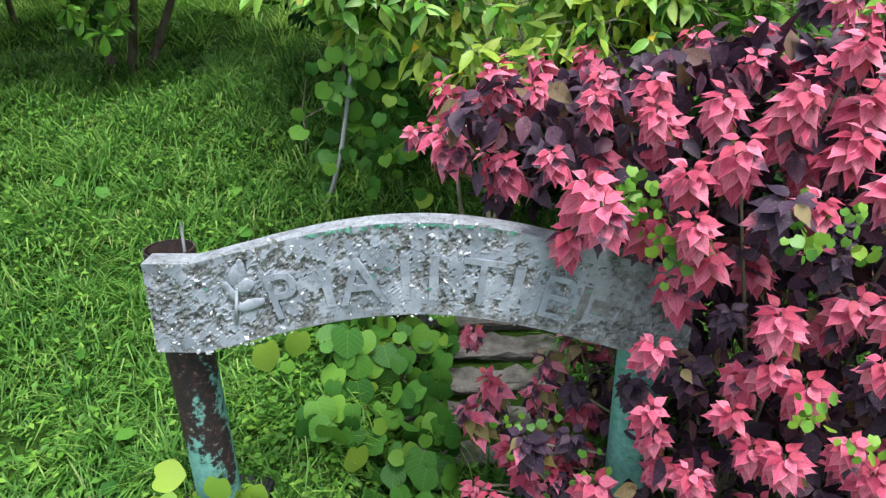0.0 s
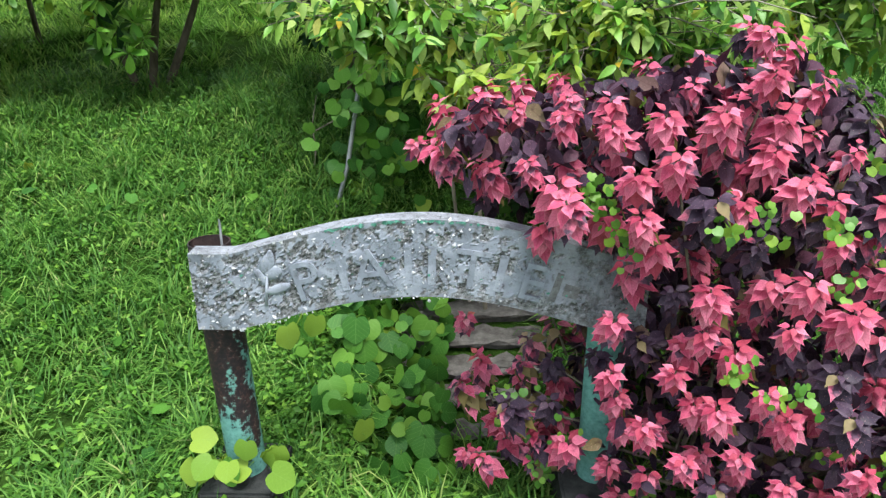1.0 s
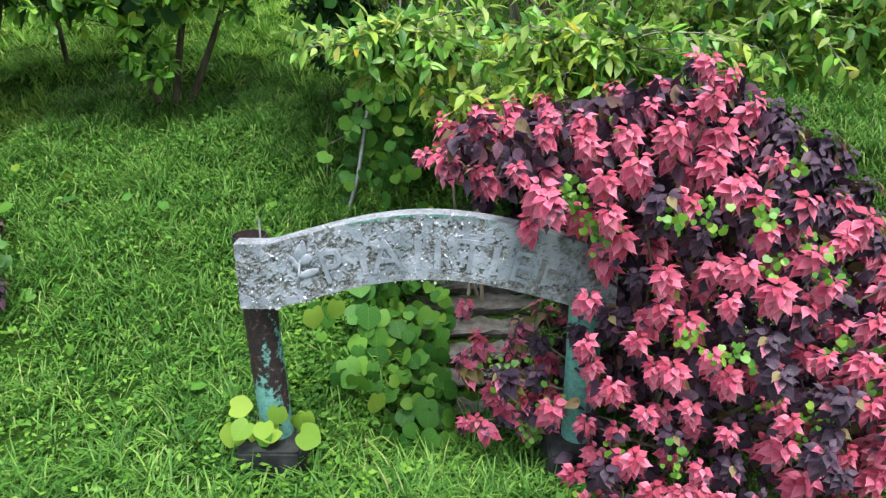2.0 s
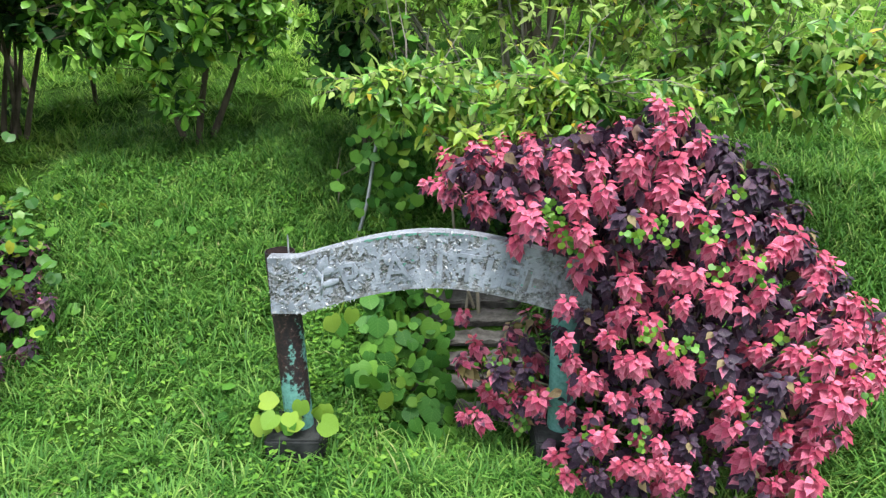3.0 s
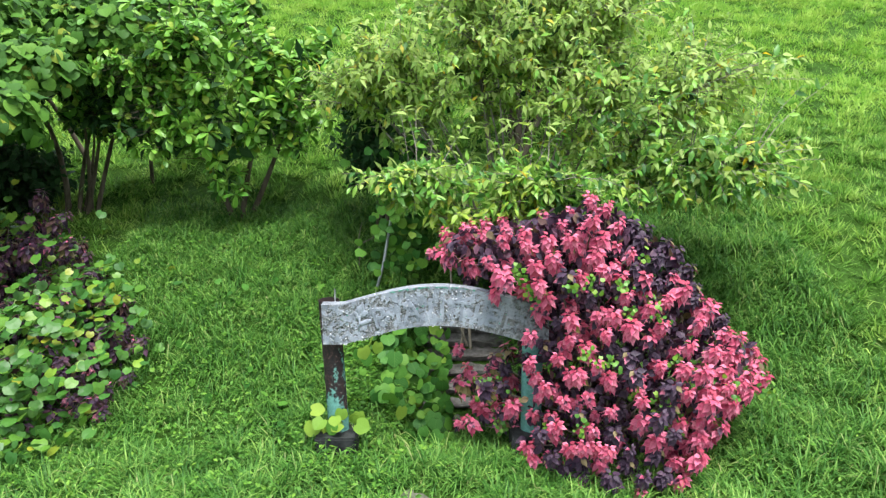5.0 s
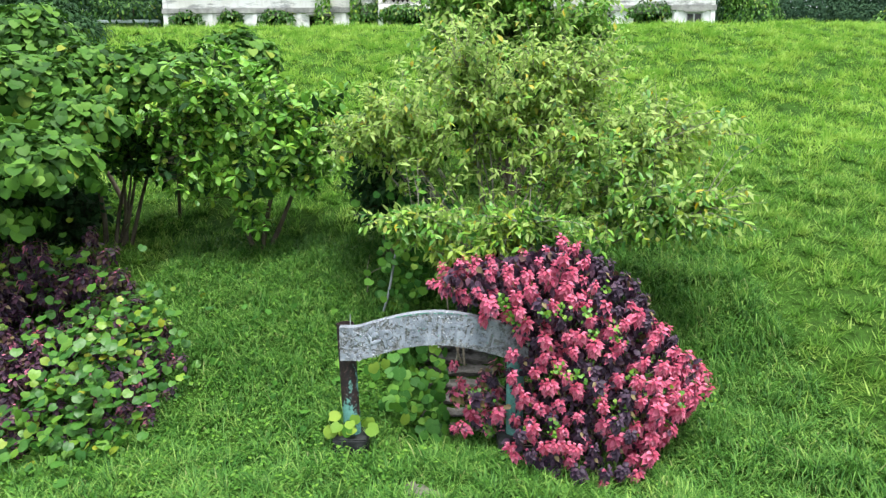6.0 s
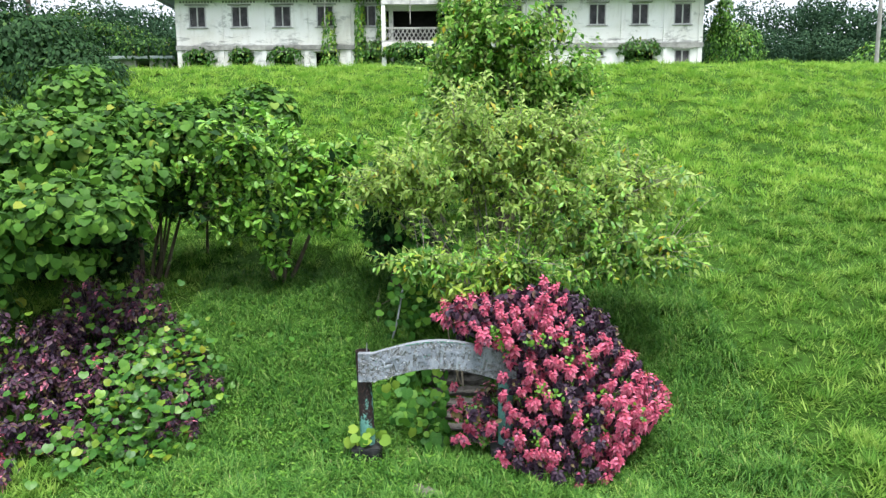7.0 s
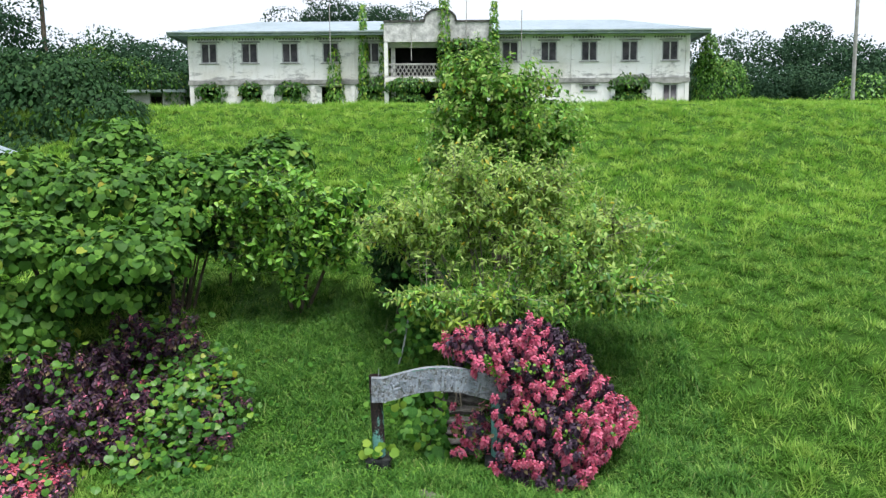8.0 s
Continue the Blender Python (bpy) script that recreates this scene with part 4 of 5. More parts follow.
def shoots(parent, P, hues, scale, out, rng, limit=300, kinds=SHOOTS):
    """Shoots as parts, those past the limit joined into one."""
    rest = {}
    for i, (p, hue) in enumerate(zip(P, hues)):
        me = kinds[hue][int(rng.integers(len(kinds[hue])))]
        o = out[i]
        tip = Vector((0.5 * o[0], 0.55 * o[1], 1.0)).normalized()
        turn = math.atan2(o[1], o[0]) + math.pi / 2 + rng.normal(0, 0.35)
        m = Matrix.Translation(p) @ Vector((0, 0, 1)).rotation_difference(tip).to_matrix().to_4x4() @ Matrix.Rotation(turn, 4, "Z") @ Matrix.Scale(scale * rng.uniform(0.8, 1.25), 4)
        if i < limit:
            put("shoot", me, parent, at=m)
        else:
            rest.setdefault(me, []).append(m)
    if rest:
        Vs, Fs, Ms, Ls, n = [], [], [], [], 0
        for me, ms in rest.items():
            lp = np.empty(len(me.vertices) * 3, np.float32)
            me.attributes["leafpos"].data.foreach_get("vector", lp)
            v = np.empty(len(me.vertices) * 3, np.float32)
            me.vertices.foreach_get("co", v)
            v = v.reshape(-1, 3)
            f = np.empty(len(me.loops), np.int32)
            me.loops.foreach_get("vertex_index", f)
            mi = np.empty(len(me.polygons), np.int32)
            me.polygons.foreach_get("material_index", mi)
            for m in ms:
                M = np.array(m)
                Vs.append(v @ M[:3, :3].T + M[:3, 3])
                Fs.append(f.reshape(-1, 3) + n)
                Ms.append(mi)
                Ls.append(lp)
                n += len(v)
        put("further_shoots", mesh_of("further_shoots", np.concatenate(Vs), np.concatenate(Fs), [PINK, RED, PURPLE, OLIVE, TWIG, VARIEGATED], np.concatenate(Ms), True, np.concatenate(Ls)), parent, kind="stuff")


VINE_YELLOW_MIX = leaf_mat("creeper_leaf", [(0.0, (0.07, 0.21, 0.03)), (0.6, (0.13, 0.32, 0.04)), (1.0, (0.26, 0.43, 0.05))], 0.42, 0.35)


GLOOM = [(2.05, 1.72), (2.1, 1.45), (2.55, 1.8), (2.55, 1.2), (1.1, 0.95), (2.1, 0.75), (1.35, 0.4), (1.75, 2.35), (2.9, 2.1)]


def red_shrub():
    s = thing("copperleaf_shrub", "large pink, red and purple leaved shrub sprawling over the arch", "shrub", at=(2.2, 2.8, 0.1))
    rng = np.random.default_rng(21)
    zz = [0.0, 0.25, 0.5, 0.9, 1.25, 1.7, 2.15, 2.55, 2.85, 3.1, 3.35]
    xl = [1.2, 1.0, 0.15, 0.15, 0.85, 1.15, 0.95, 0.0, 0.1, 1.4, 1.65]
    xr = [2.9, 3.3, 3.55, 3.75, 4.05, 3.6, 3.2, 3.0, 2.6, 2.15, 1.9]
    bulge = [1.05, 1.15, 1.15, 1.15, 1.1, 1.0, 0.8, 0.65, 0.5, 0.3, 0.15]
    area = np.array(xr) - np.array(xl)
    # the shoots that hang over the slab, the steps and the near edge
    pinned = [(0.72, 2.30, 2.48), (0.66, 2.38, 2.24), (1.01, 2.35, 2.30), (1.24, 2.20, 2.19), (1.06, 2.20, 1.74), (1.06, 2.15, 1.43), (1.35, 1.95, 1.56), (1.48, 1.95, 1.80), (1.10, 2.50, 2.68), (0.53, 2.90, 2.81),
              (0.21, 3.30, 2.67), (-0.10, 3.40, 2.50), (0.10, 3.20, 2.45), (1.76, 2.60, 2.79), (1.73, 2.40, 2.58), (1.35, 2.50, 2.55), (0.41, 3.60, 0.58), (0.25, 3.40, 1.15), (0.50, 3.00, 0.53), (0.25, 2.90, 0.31), (0.89, 2.40, 0.76), (1.78, 2.72, 3.0), (1.14, 2.28, 1.2), (1.2, 2.3, 0.97), (1.12, 2.22, 0.74), (1.2, 2.2, 0.5), (1.05, 2.2, 0.32), (1.3, 2.05, 0.8)]
    dark = [(1.38, 2.20, 1.92), (0.56, 2.80, 2.52), (0.38, 3.00, 2.28), (0.83, 2.80, 1.12), (0.79, 2.60, 0.93), (1.59, 2.80, 3.10), (1.82, 2.8, 3.28)]
    pts = pinned + dark
    outs = [(0, -1, 0)] * len(pts)
    hues = ["pink"] * len(pinned) + ["purple"] * 5 + ["mixed"] * 2
    tries = 0
    while len(pts) < 400 and tries < 20000:
        tries += 1
        z = rng.uniform(0.05, 3.3)
        if rng.random() > np.interp(z, zz, area) / 3.7:
            continue
        l, r, b = (np.interp(z, zz, q) for q in (xl, xr, bulge))
        u = rng.uniform(-1, 1)
        x = (l + r) / 2 + u * (r - l) / 2
        cy = 2.75 if x > 1.0 else 2.75 + 0.45 * min(1, (1.0 - x)) * (1 if z > 2 else 0)
        w = math.sqrt(max(0, 1 - u * u))
        backside = rng.random() < 0.22
        depth = b * w * (0.75 if backside else -1)
        inner = rng.random() < 0.18
        y = cy + depth * (0.6 if inner else 1) + rng.normal(0, 0.09)
        # keep the lettered half of the slab clear
        if x < 1.0 and 1.3 < z < 2.42 and y < 2.95:
            continue
        if x < 0.62 and z < 1.2 and rng.random() < 0.72:
            continue
        if x < 1.0 and z < 1.3:
            y = 2.7 + rng.uniform(-0.2, 0.6)
        if min((math.dist((x, y, z), q) for q in pts), default=9) < 0.20:
            continue
        pts.append((x, y, z))
        outs.append((u, -w if not backside else w, 0))
        q = noise.noise(Vector((x * 1.0 + 5, y * 0.8, z * 1.0))) * 1.5
        lower = 0.10 if z < 0.9 else 0
        gloom = min(math.dist((x, z), g) for g in GLOOM)
        if x > 1.0 and gloom < 0.17 and y < 2.8:
            hues.append("purple")
            continue
        hues.append(("withered" if rng.random() < 0.55 else "pink") if x < 1.0 and z < 1.3 and rng.random() < 0.8 else "pink" if q + rng.normal(0, 0.2) > -0.15 - lower else ("mixed" if rng.random() < 0.4 else "purple"))
    order = sorted(range(len(pts)), key=lambda i: pts[i][1])
    P = [Vector(pts[i]) - Vector(s.location) for i in order]
    shoots(s, P, [hues[i] for i in order], 1.04, [outs[i] for i in order], rng)
    # inner leaves, dark and dense, and the wood
    N = 3800
    z = rng.uniform(0.05, 3.1, N)
    l, r, b = (np.interp(z, zz, q) for q in (xl, xr, bulge))
    u = rng.uniform(-0.95, 0.95, N)
    x = (l + r) / 2 + u * (r - l) / 2
    y = 2.78 + b * np.sqrt(1 - u * u) * rng.uniform(-0.78, 0.75, N)
    keep = ~((x < 1.05) & (z < 2.35))
    Q = np.stack([x, y, z], -1)[keep] - np.array(s.location)
    k = len(Q)
    d = rng.normal(size=(k, 3)) + [0, -0.5, -0.6]
    V, F = spread(OVATE, Q, frames_of(d, rng.normal(size=(k, 3)) + [0, -0.5, 1]), rng.uniform(0.10, 0.16, k))
    put("inner_leaves", mesh_of("inner_leaves", V, F, PURPLE, smooth=True, leafpos=np.tile(rim_of(OVATE), (k, 1))), s, "dark purple inner leaves", "stuff")
    for i in range(46):
        p = np.array(pts[int(rng.integers(len(pts)))]) - np.array(s.location)
        b0 = np.array([rng.normal(0, 0.35), rng.normal(0.1, 0.2), -0.15])
        mid = (b0 + p) / 2 + rng.normal(0, 0.12, 3) + [0, 0.1, 0.1]
        q = np.linspace(0, 1, 7)[:, None]
        V, F = tube((1 - q) ** 2 * b0 + 2 * q * (1 - q) * mid + q * q * p, np.linspace(0.02, 0.006, 7), 5)
        put("stem", mesh_of("stem", V, F, TWIG), s)
    # strands of small creeper leaves threaded through it
    A = np.array(pts)
    front = np.flatnonzero((A[:, 1] < 2.75) & (A[:, 0] > 1.0))
    knots = [(0.92, 2.25, 2.62), (0.99, 2.2, 2.5), (1.12, 2.15, 2.33), (0.85, 2.3, 2.5), (1.5, 2.05, 2.5), (1.7, 1.95, 2.55), (1.75, 1.65, 1.72), (1.9, 1.65, 1.66), (2.3, 1.75, 1.35), (2.6, 1.75, 1.1), (2.75, 1.8, 0.95), (2.95, 1.85, 1.55), (3.1, 2.0, 1.25), (2.45, 1.70, 1.25), (2.5, 1.72, 1.05), (2.4, 1.75, 0.9), (2.9, 1.85, 1.4), (3.05, 1.9, 1.5), (2.1, 1.9, 2.2), (2.35, 2.05, 2.3), (0.75, 2.6, 0.5), (0.5, 2.7, 0.8), (0.9, 2.5, 0.95), (0.6, 2.6, 1.1)]
    c = []
    for k in knots + [tuple(A[q] - [0, 0.12, 0]) for q in rng.choice(front, 14)]:
        fall = np.array([rng.normal(0, 0.06), rng.normal(0, 0.03), -rng.uniform(0.08, 0.26)])
        for u in rng.random(int(rng.integers(8, 19))):
            c.append(np.array(k) + u * fall + rng.normal(0, 0.055, 3) * [1, 0.5, 0.8])
    c = np.array(c) - np.array(s.location)
    N = len(c)
    V, F = spread(HEART, c, frames_of(rng.normal(size=(N, 3)) * 0.5 + [0, -0.4, -0.9], rng.normal(size=(N, 3)) * 0.35 + [0, -0.9, 0.6]), rng.uniform(0.035, 0.066, N))
    put("creeper_leaves", mesh_of("creeper_leaves", V, F, VINE_YELLOW_MIX, smooth=True), s, "small bright green creeper leaves", "stuff")


red_shrub()


def purple_shrub(at, reach, label, seed, n, creeper=1, dark=0.50, stray=0.36):
    s = thing("copperleaf_shrub", label, "shrub", at=at)
    rng = np.random.default_rng(seed)
    P, hues, outs = [], [], []
    while len(P) < n:
        q = unit(rng.normal(size=3))
        q[2] = abs(q[2])
        p = q * np.array(reach) * rng.uniform(0.75, 1.05)
        gz = float(land(at[0] + p[0], at[1] + p[1])) - at[2]
        p[2] = max(p[2] * (0.75 + 0.5 * noise.noise(Vector(p * 1.1))), 0.0) + gz + 0.08
        P.append(Vector(p))
        outs.append(q)
        v = noise.noise(Vector(p * 0.9 + seed))
        hues.append("purple" if v + rng.normal(0, 0.12) < dark else ("mixed" if rng.random() < 0.6 else "pink"))
    shoots(s, P, hues, 1.1, outs, rng, 120, FAR_SHOOTS)
    k = n * 14
    i = rng.integers(0, n, k)
    Q = np.array([tuple(P[q]) for q in i]) * rng.uniform(0.7, 0.98, (k, 1)) + rng.normal(0, 0.08, (k, 3))
    V, F = spread(OVATE_SMALL, Q, frames_of(rng.normal(size=(k, 3)) + [0, -0.4, -0.6], rng.normal(size=(k, 3)) + [0, 0, 1.2]), rng.uniform(0.09, 0.16, k))
    put("inner_leaves", mesh_of("inner_leaves", V, F, PURPLE, leafpos=np.tile(rim_of(OVATE_SMALL), (k, 1))), s, kind="stuff")
    k = n * creeper
    i = np.argsort([abs(q.x - 0.3) * 2 + 0.5 * abs(q.y + 0.4 * reach[1]) for q in P])[:40]
    Q = np.array([tuple(P[q]) for q in i])[rng.integers(0, 40, k)] + rng.normal(0, 1, (k, 3)) * [stray, stray, 0.09] + [0, 0, 0.06]
    V, F = spread(HEART, Q, frames_of(rng.normal(size=(k, 3)) * 0.6 + [0, -0.9, -0.3], rng.normal(size=(k, 3)) * 0.35 + [0, -0.4, 1]), rng.uniform(0.10, 0.19, k))
    put("creeper_leaves", mesh_of("creeper_leaves", V, F, [VINE, VINE_YELLOW_MIX], np.repeat(rng.random(k) < 0.12, len(HEART[1]))), s, "round green creeper leaves", "stuff")


purple_shrub((-6.1, 4.0, 0.25), (1.75, 1.65, 1.35), "dark purple leaved shrub overrun by round creeper leaves", 31, 135, 9, stray=0.52)
purple_shrub((-7.3, 5.4, 0.7), (1.7, 1.1, 2.3), "tall dark purple leaved shrub in the shade of the vines", 34, 160)
purple_shrub((-8.6, 3.4, 0.15), (1.9, 1.5, 2.4), "purple and pink leaved shrub beside the vine thicket", 32, 210)
purple_shrub((-8.6, 1.4, 0.05), (1.6, 1.1, 0.9), "low purple and pink leaved shrub spilling into the grass", 33, 120, 1, 0.15)


# ---- large-leaved vine under the arch, on the pipe and round the footing ----
HEART_ME = [mesh_of("leaf", *heart_shape(d, f, 20), VINE_ONE, smooth=True) for d, f in ((0.2, 0.1), (0.35, 0.2), (0.12, 0.05))]
HEART_YEL = [mesh_of("leaf", *heart_shape(d, f, 20), VINE_YELLOW, smooth=True) for d, f in ((0.2, 0.1), (0.3, 0.18))]


def vine(label, places, sizes, rng, face, yellow=0.1, at=(0, 0, 0)):
    v = thing("vine", label, "vine", at=at)
    o = np.array(at)
    st = []
    for p, s in zip(places, sizes):
        q = np.array(p) - o
        d = rng.normal(size=3) * 0.45 + [0, -0.35, -0.75]
        nm = np.array(face) + rng.normal(size=3) * 0.3
        R = frames_of(d[None], nm[None])[0]
        m = Matrix(R.tolist()).to_4x4()
        me = HEART_YEL[int(rng.integers(2))] if rng.random() < yellow else HEART_ME[int(rng.integers(3))]
        put("leaf", me, v, at=Matrix.Translation(q) @ m @ Matrix.Scale(s, 4))
        end = q + np.array([rng.normal(0, 0.06), 0.16 + rng.uniform(0, 0.1), -0.22])
        k = np.linspace(0, 1, 4)[:, None]
        mid = (q + end) / 2 + [0, 0.03, 0.08]
        st.append(tube((1 - k) ** 2 * (q + R[:, 1] * s * 0.12) + 2 * k * (1 - k) * mid + k * k * end, np.full(4, 0.004), 4))
    put("stalks", mesh_of("stalks", *gather(st), WEED), v, "thin green leaf stalks", "stuff")
    return v


rng = np.random.default_rng(41)
P, S = [], []
while len(P) < 190:
    x, y = rng.uniform(-1.3, 0.12), rng.uniform(3.0, 4.7)
    if x < -0.95 and y < 3.3 or rng.random() < 0.35 * (y < 3.2) or rng.random() < 0.8 * (x < -0.72):
        continue
    z = float(land(x, y)) + rng.uniform(0.12, 0.5) + 0.25 * max(0, y - 3.6) * (x > -0.9)
    s = rng.uniform(0.09, 0.25)
    if min((math.dist((x, y, z), q) for q in P), default=9) < 0.085:
        continue
    P.append((x, y, z))
    S.append(s)
vine("large round green vine leaves climbing the bank beside steps", P, S, rng, (0.05, -0.75, 0.75), 0.06, (-0.6, 3.8, 0.3))

P, S = [], []
for i in range(13):
    a = rng.uniform(3.3, 6.2)
    r = rng.uniform(0.17, 0.40)
    P.append((-1.32 + r * math.cos(a), 2.70 + r * math.sin(a), 0.46 + rng.uniform(0.0, 0.24)))
    S.append(rng.uniform(0.15, 0.21))
vine("yellow-green round vine leaves round the post footing", P, S, rng, (0, -0.6, 0.85), 0.85, (-1.3, 2.4, 0.35))

P, S = [], []
while len(P) < 290:
    t = rng.random()
    c = np.array([-1.0 + 0.55 * t, 6.2, 1.5 + 2.1 * t])
    w = 0.55 if t < 0.75 else 0.75
    p = c + rng.normal(0, 1, 3) * [w * 0.62, 0.28, 0.3] + [0.2, -0.1, 0]
    P.append(tuple(p))
    S.append(rng.uniform(0.11, 0.2))
vine("round green vine leaves climbing a leaning pipe", P, S, rng, (0, -0.85, 0.55), 0.06, (-0.8, 5.9, 1.3))

P, S = [], []
for i in range(26):
    x, y = rng.uniform(-4.4, -1.6), rng.uniform(2.8, 6.0)
    P.append((x, y, float(land(x, y)) + rng.uniform(0.12, 0.24)))
    S.append(rng.uniform(0.09, 0.15))
vine("two yellowed round vine leaves under the slab", [(-1.0, 2.95, 1.36), (-0.87, 2.97, 1.44), (-0.80, 3.02, 1.40)], [0.19, 0.2, 0.17], rng, (0, -0.8, 0.5), 1.0, (-0.95, 3.1, 1.0))
vine("scattered round vine leaves in the grass", P, S, rng, (0, -0.4, 0.9), 0.0, (-2.8, 4, 0.6))


# ---- trees ----
def bend(a, b, sag, n, rng, wob):
    q = np.linspace(0, 1, n)[:, None]
    mid = (a + b) / 2 + sag + rng.normal(0, wob, 3)
    return (1 - q) ** 2 * a + 2 * q * (1 - q) * mid + q * q * b


def tree(name, label, at, stems, lobes, twigs, per, tpl, size, mats, weights, rng, r0=0.06, shell=0.5, wood=TWIG, droop=0.35, spray=0.5, bunch=1, category="tree", ragged=0.3, twig_len=1.0, core=0, fine=None, reach=(0.15, 0.65)):
    """Stems rise from the foot into the lobes of the crown (centre, radii); twigs leave them and carry the leaves."""
    t = thing(name, label, category, at=at)
    anchors = []
    for k in range(stems):
        c, r = lobes[k % len(lobes)]
        q = unit(rng.normal(size=3))
        end = np.array(c) + q * np.array(r) * rng.uniform(*reach)
        a0 = np.array([rng.normal(0, 0.12), rng.normal(0, 0.12), -0.1])
        path = bend(a0, end, np.array([0, 0, 0.25 * np.linalg.norm(end[:2])]), 10, rng, 0.2)
        V, F = tube(path, np.linspace(r0 * rng.uniform(0.7, 1.2), 0.012, 10), 7)
        put("stem", mesh_of("stem", V, F, wood, smooth=True), t)
        anchors.append(path[3:])
    anchors = np.concatenate(anchors)
    LP, LD, pieces = [], [], []
    vol = np.array([np.prod(r) ** 0.67 for _, r in lobes])
    vol /= vol.sum()
    for k in range(twigs):
        c, r = lobes[int(rng.choice(len(lobes), p=vol))]
        q = unit(rng.normal(size=3))
        end = np.array(c) + q * np.array(r) * (shell + (1 - shell) * rng.random() ** 0.6) * min(1.15, 0.86 + ragged * noise.noise(Vector(np.array(c) + q * 2.2)) + max(0.0, ragged - 0.3) * rng.normal(0, 0.25))
        d2 = np.linalg.norm(anchors - end, axis=1) + 0.4 * np.maximum(0, anchors[:, 2] - end[2])
        a = anchors[int(np.argmin(d2 + rng.random(len(d2)) * 0.3))]
        path = bend(a, end, np.array([0, 0, 0.12]), 4, rng, 0.08)
        L = np.linalg.norm(end - a)
        pieces.append(tube(path, np.linspace(0.010, 0.003, 4), 3))
        n = max(3, int(per * rng.uniform(0.7, 1.3)))
        lo = max(0.1, 1 - max(twig_len, 0.55 * L) / max(L, 0.01))
        s = np.linspace(lo, 1.0, n)
        if bunch > 1:
            s = lo + (1 - lo) * np.repeat(np.linspace(0.25, 1, max(1, n // bunch)), bunch)[:n]
            n = len(s)
        pos = np.stack([np.interp(s, np.linspace(0, 1, 4), path[:, i]) for i in range(3)], -1)
        dirn = unit(end - a)
        ang = np.arange(n) * (2.4 if bunch == 1 else 2 * math.pi / bunch) + rng.uniform(0, 6)
        u = unit(np.cross(dirn, [0.3, 0.2, 1.0]))
        w = np.cross(dirn, u)
        side = np.cos(ang)[:, None] * u + np.sin(ang)[:, None] * w
        LP.append(pos + rng.normal(0, 0.015, (n, 3)))
        LD.append(spray * dirn + side + rng.normal(0, 0.2, (n, 3)) - [0, 0, droop])
    LP, LD = np.concatenate(LP), np.concatenate(LD)
    n = len(LP)
    put("twigs", mesh_of("twigs", *gather(pieces), wood), t, kind="stuff")
    nm = rng.normal(size=(n, 3)) * 0.4 + [0, -0.15, 1]
    S, kind_of, R = size * rng.uniform(0.65, 1.25, n), rng.choice(len(mats), n, p=weights), frames_of(LD, nm)
    near = LP[:, 1] + at[1] < fine[1] if fine else np.zeros(n, bool)
    if fine:
        kind_of = np.where(near, rng.choice(len(mats), n, p=fine[2]), kind_of)
    for pick, shape, word in ((~near, tpl, "crown"), (near, fine[0] if fine else tpl, "front_foliage")):
        if pick.any():
            V, F = spread(shape, LP[pick], R[pick], S[pick])
            put(word, mesh_of(word, V, F, mats, np.repeat(kind_of[pick], len(shape[1])), True), t, kind="stuff")
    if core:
        # dark leaves stand in for the shade within the crown
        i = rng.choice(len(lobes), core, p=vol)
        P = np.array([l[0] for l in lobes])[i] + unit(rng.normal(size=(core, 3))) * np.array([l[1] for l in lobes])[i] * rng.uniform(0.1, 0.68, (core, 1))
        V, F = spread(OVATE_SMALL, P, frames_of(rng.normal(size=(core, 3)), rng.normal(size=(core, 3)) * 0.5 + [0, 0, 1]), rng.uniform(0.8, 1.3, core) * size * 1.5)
        put("inner_leaves", mesh_of("inner_leaves", V, F, DARKLEAF), t, "dark inner leaves standing in for crown shade", "stuff")
    return t


rng = np.random.default_rng(51)
tree("young_tree", "multi-stemmed light green tree with sparse narrow leaves", (1.2, 6.0, 1.25), 40,
     [((-0.3, 0.1, 4.0), (2.1, 1.7, 1.9)), ((2.3, -0.3, 3.3), (2.3, 1.7, 1.3)), ((-2.0, 0, 3.6), (1.5, 1.3, 1.0)), ((2.5, -1.2, 2.2), (2.2, 1.5, 0.8)), ((0.4, -1.7, 1.9), (2.4, 1.1, 0.6)), ((-1.6, -1.5, 2.0), (1.3, 0.8, 0.5)), ((-2.6, 0.7, 3.4), (1.3, 1.0, 0.7)), ((1.0, 0.2, 4.4), (1.8, 1.4, 1.2))],
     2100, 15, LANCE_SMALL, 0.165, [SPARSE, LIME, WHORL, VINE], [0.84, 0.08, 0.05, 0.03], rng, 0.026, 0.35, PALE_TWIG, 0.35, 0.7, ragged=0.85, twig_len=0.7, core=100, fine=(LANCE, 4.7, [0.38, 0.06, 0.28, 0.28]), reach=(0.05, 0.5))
tree("broadleaf_tree", "olive green leafy tree further up the slope", (1.9, 11.2, 2.9), 9,
     [((-0.7, 0, 6.3), (1.3, 1.2, 1.25)), ((0.6, 0, 5.2), (2.1, 1.8, 1.5)), ((1.4, 0, 4.2), (1.9, 1.6, 1.5)), ((-1.3, 0, 5.2), (1.5, 1.4, 1.4)), ((-1.2, 0.1, 3.8), (1.7, 1.6, 1.6)), ((0.2, -0.3, 3.6), (2.0, 1.6, 1.6))],
     1500, 18, OVATE_SMALL, 0.19, [WHORL, VINE_FAR, DARKLEAF, SPARSE], [0.60, 0.08, 0.0, 0.32], rng, 0.09, 0.55, BARK, 0.5, 0.4, ragged=0.8, core=200)
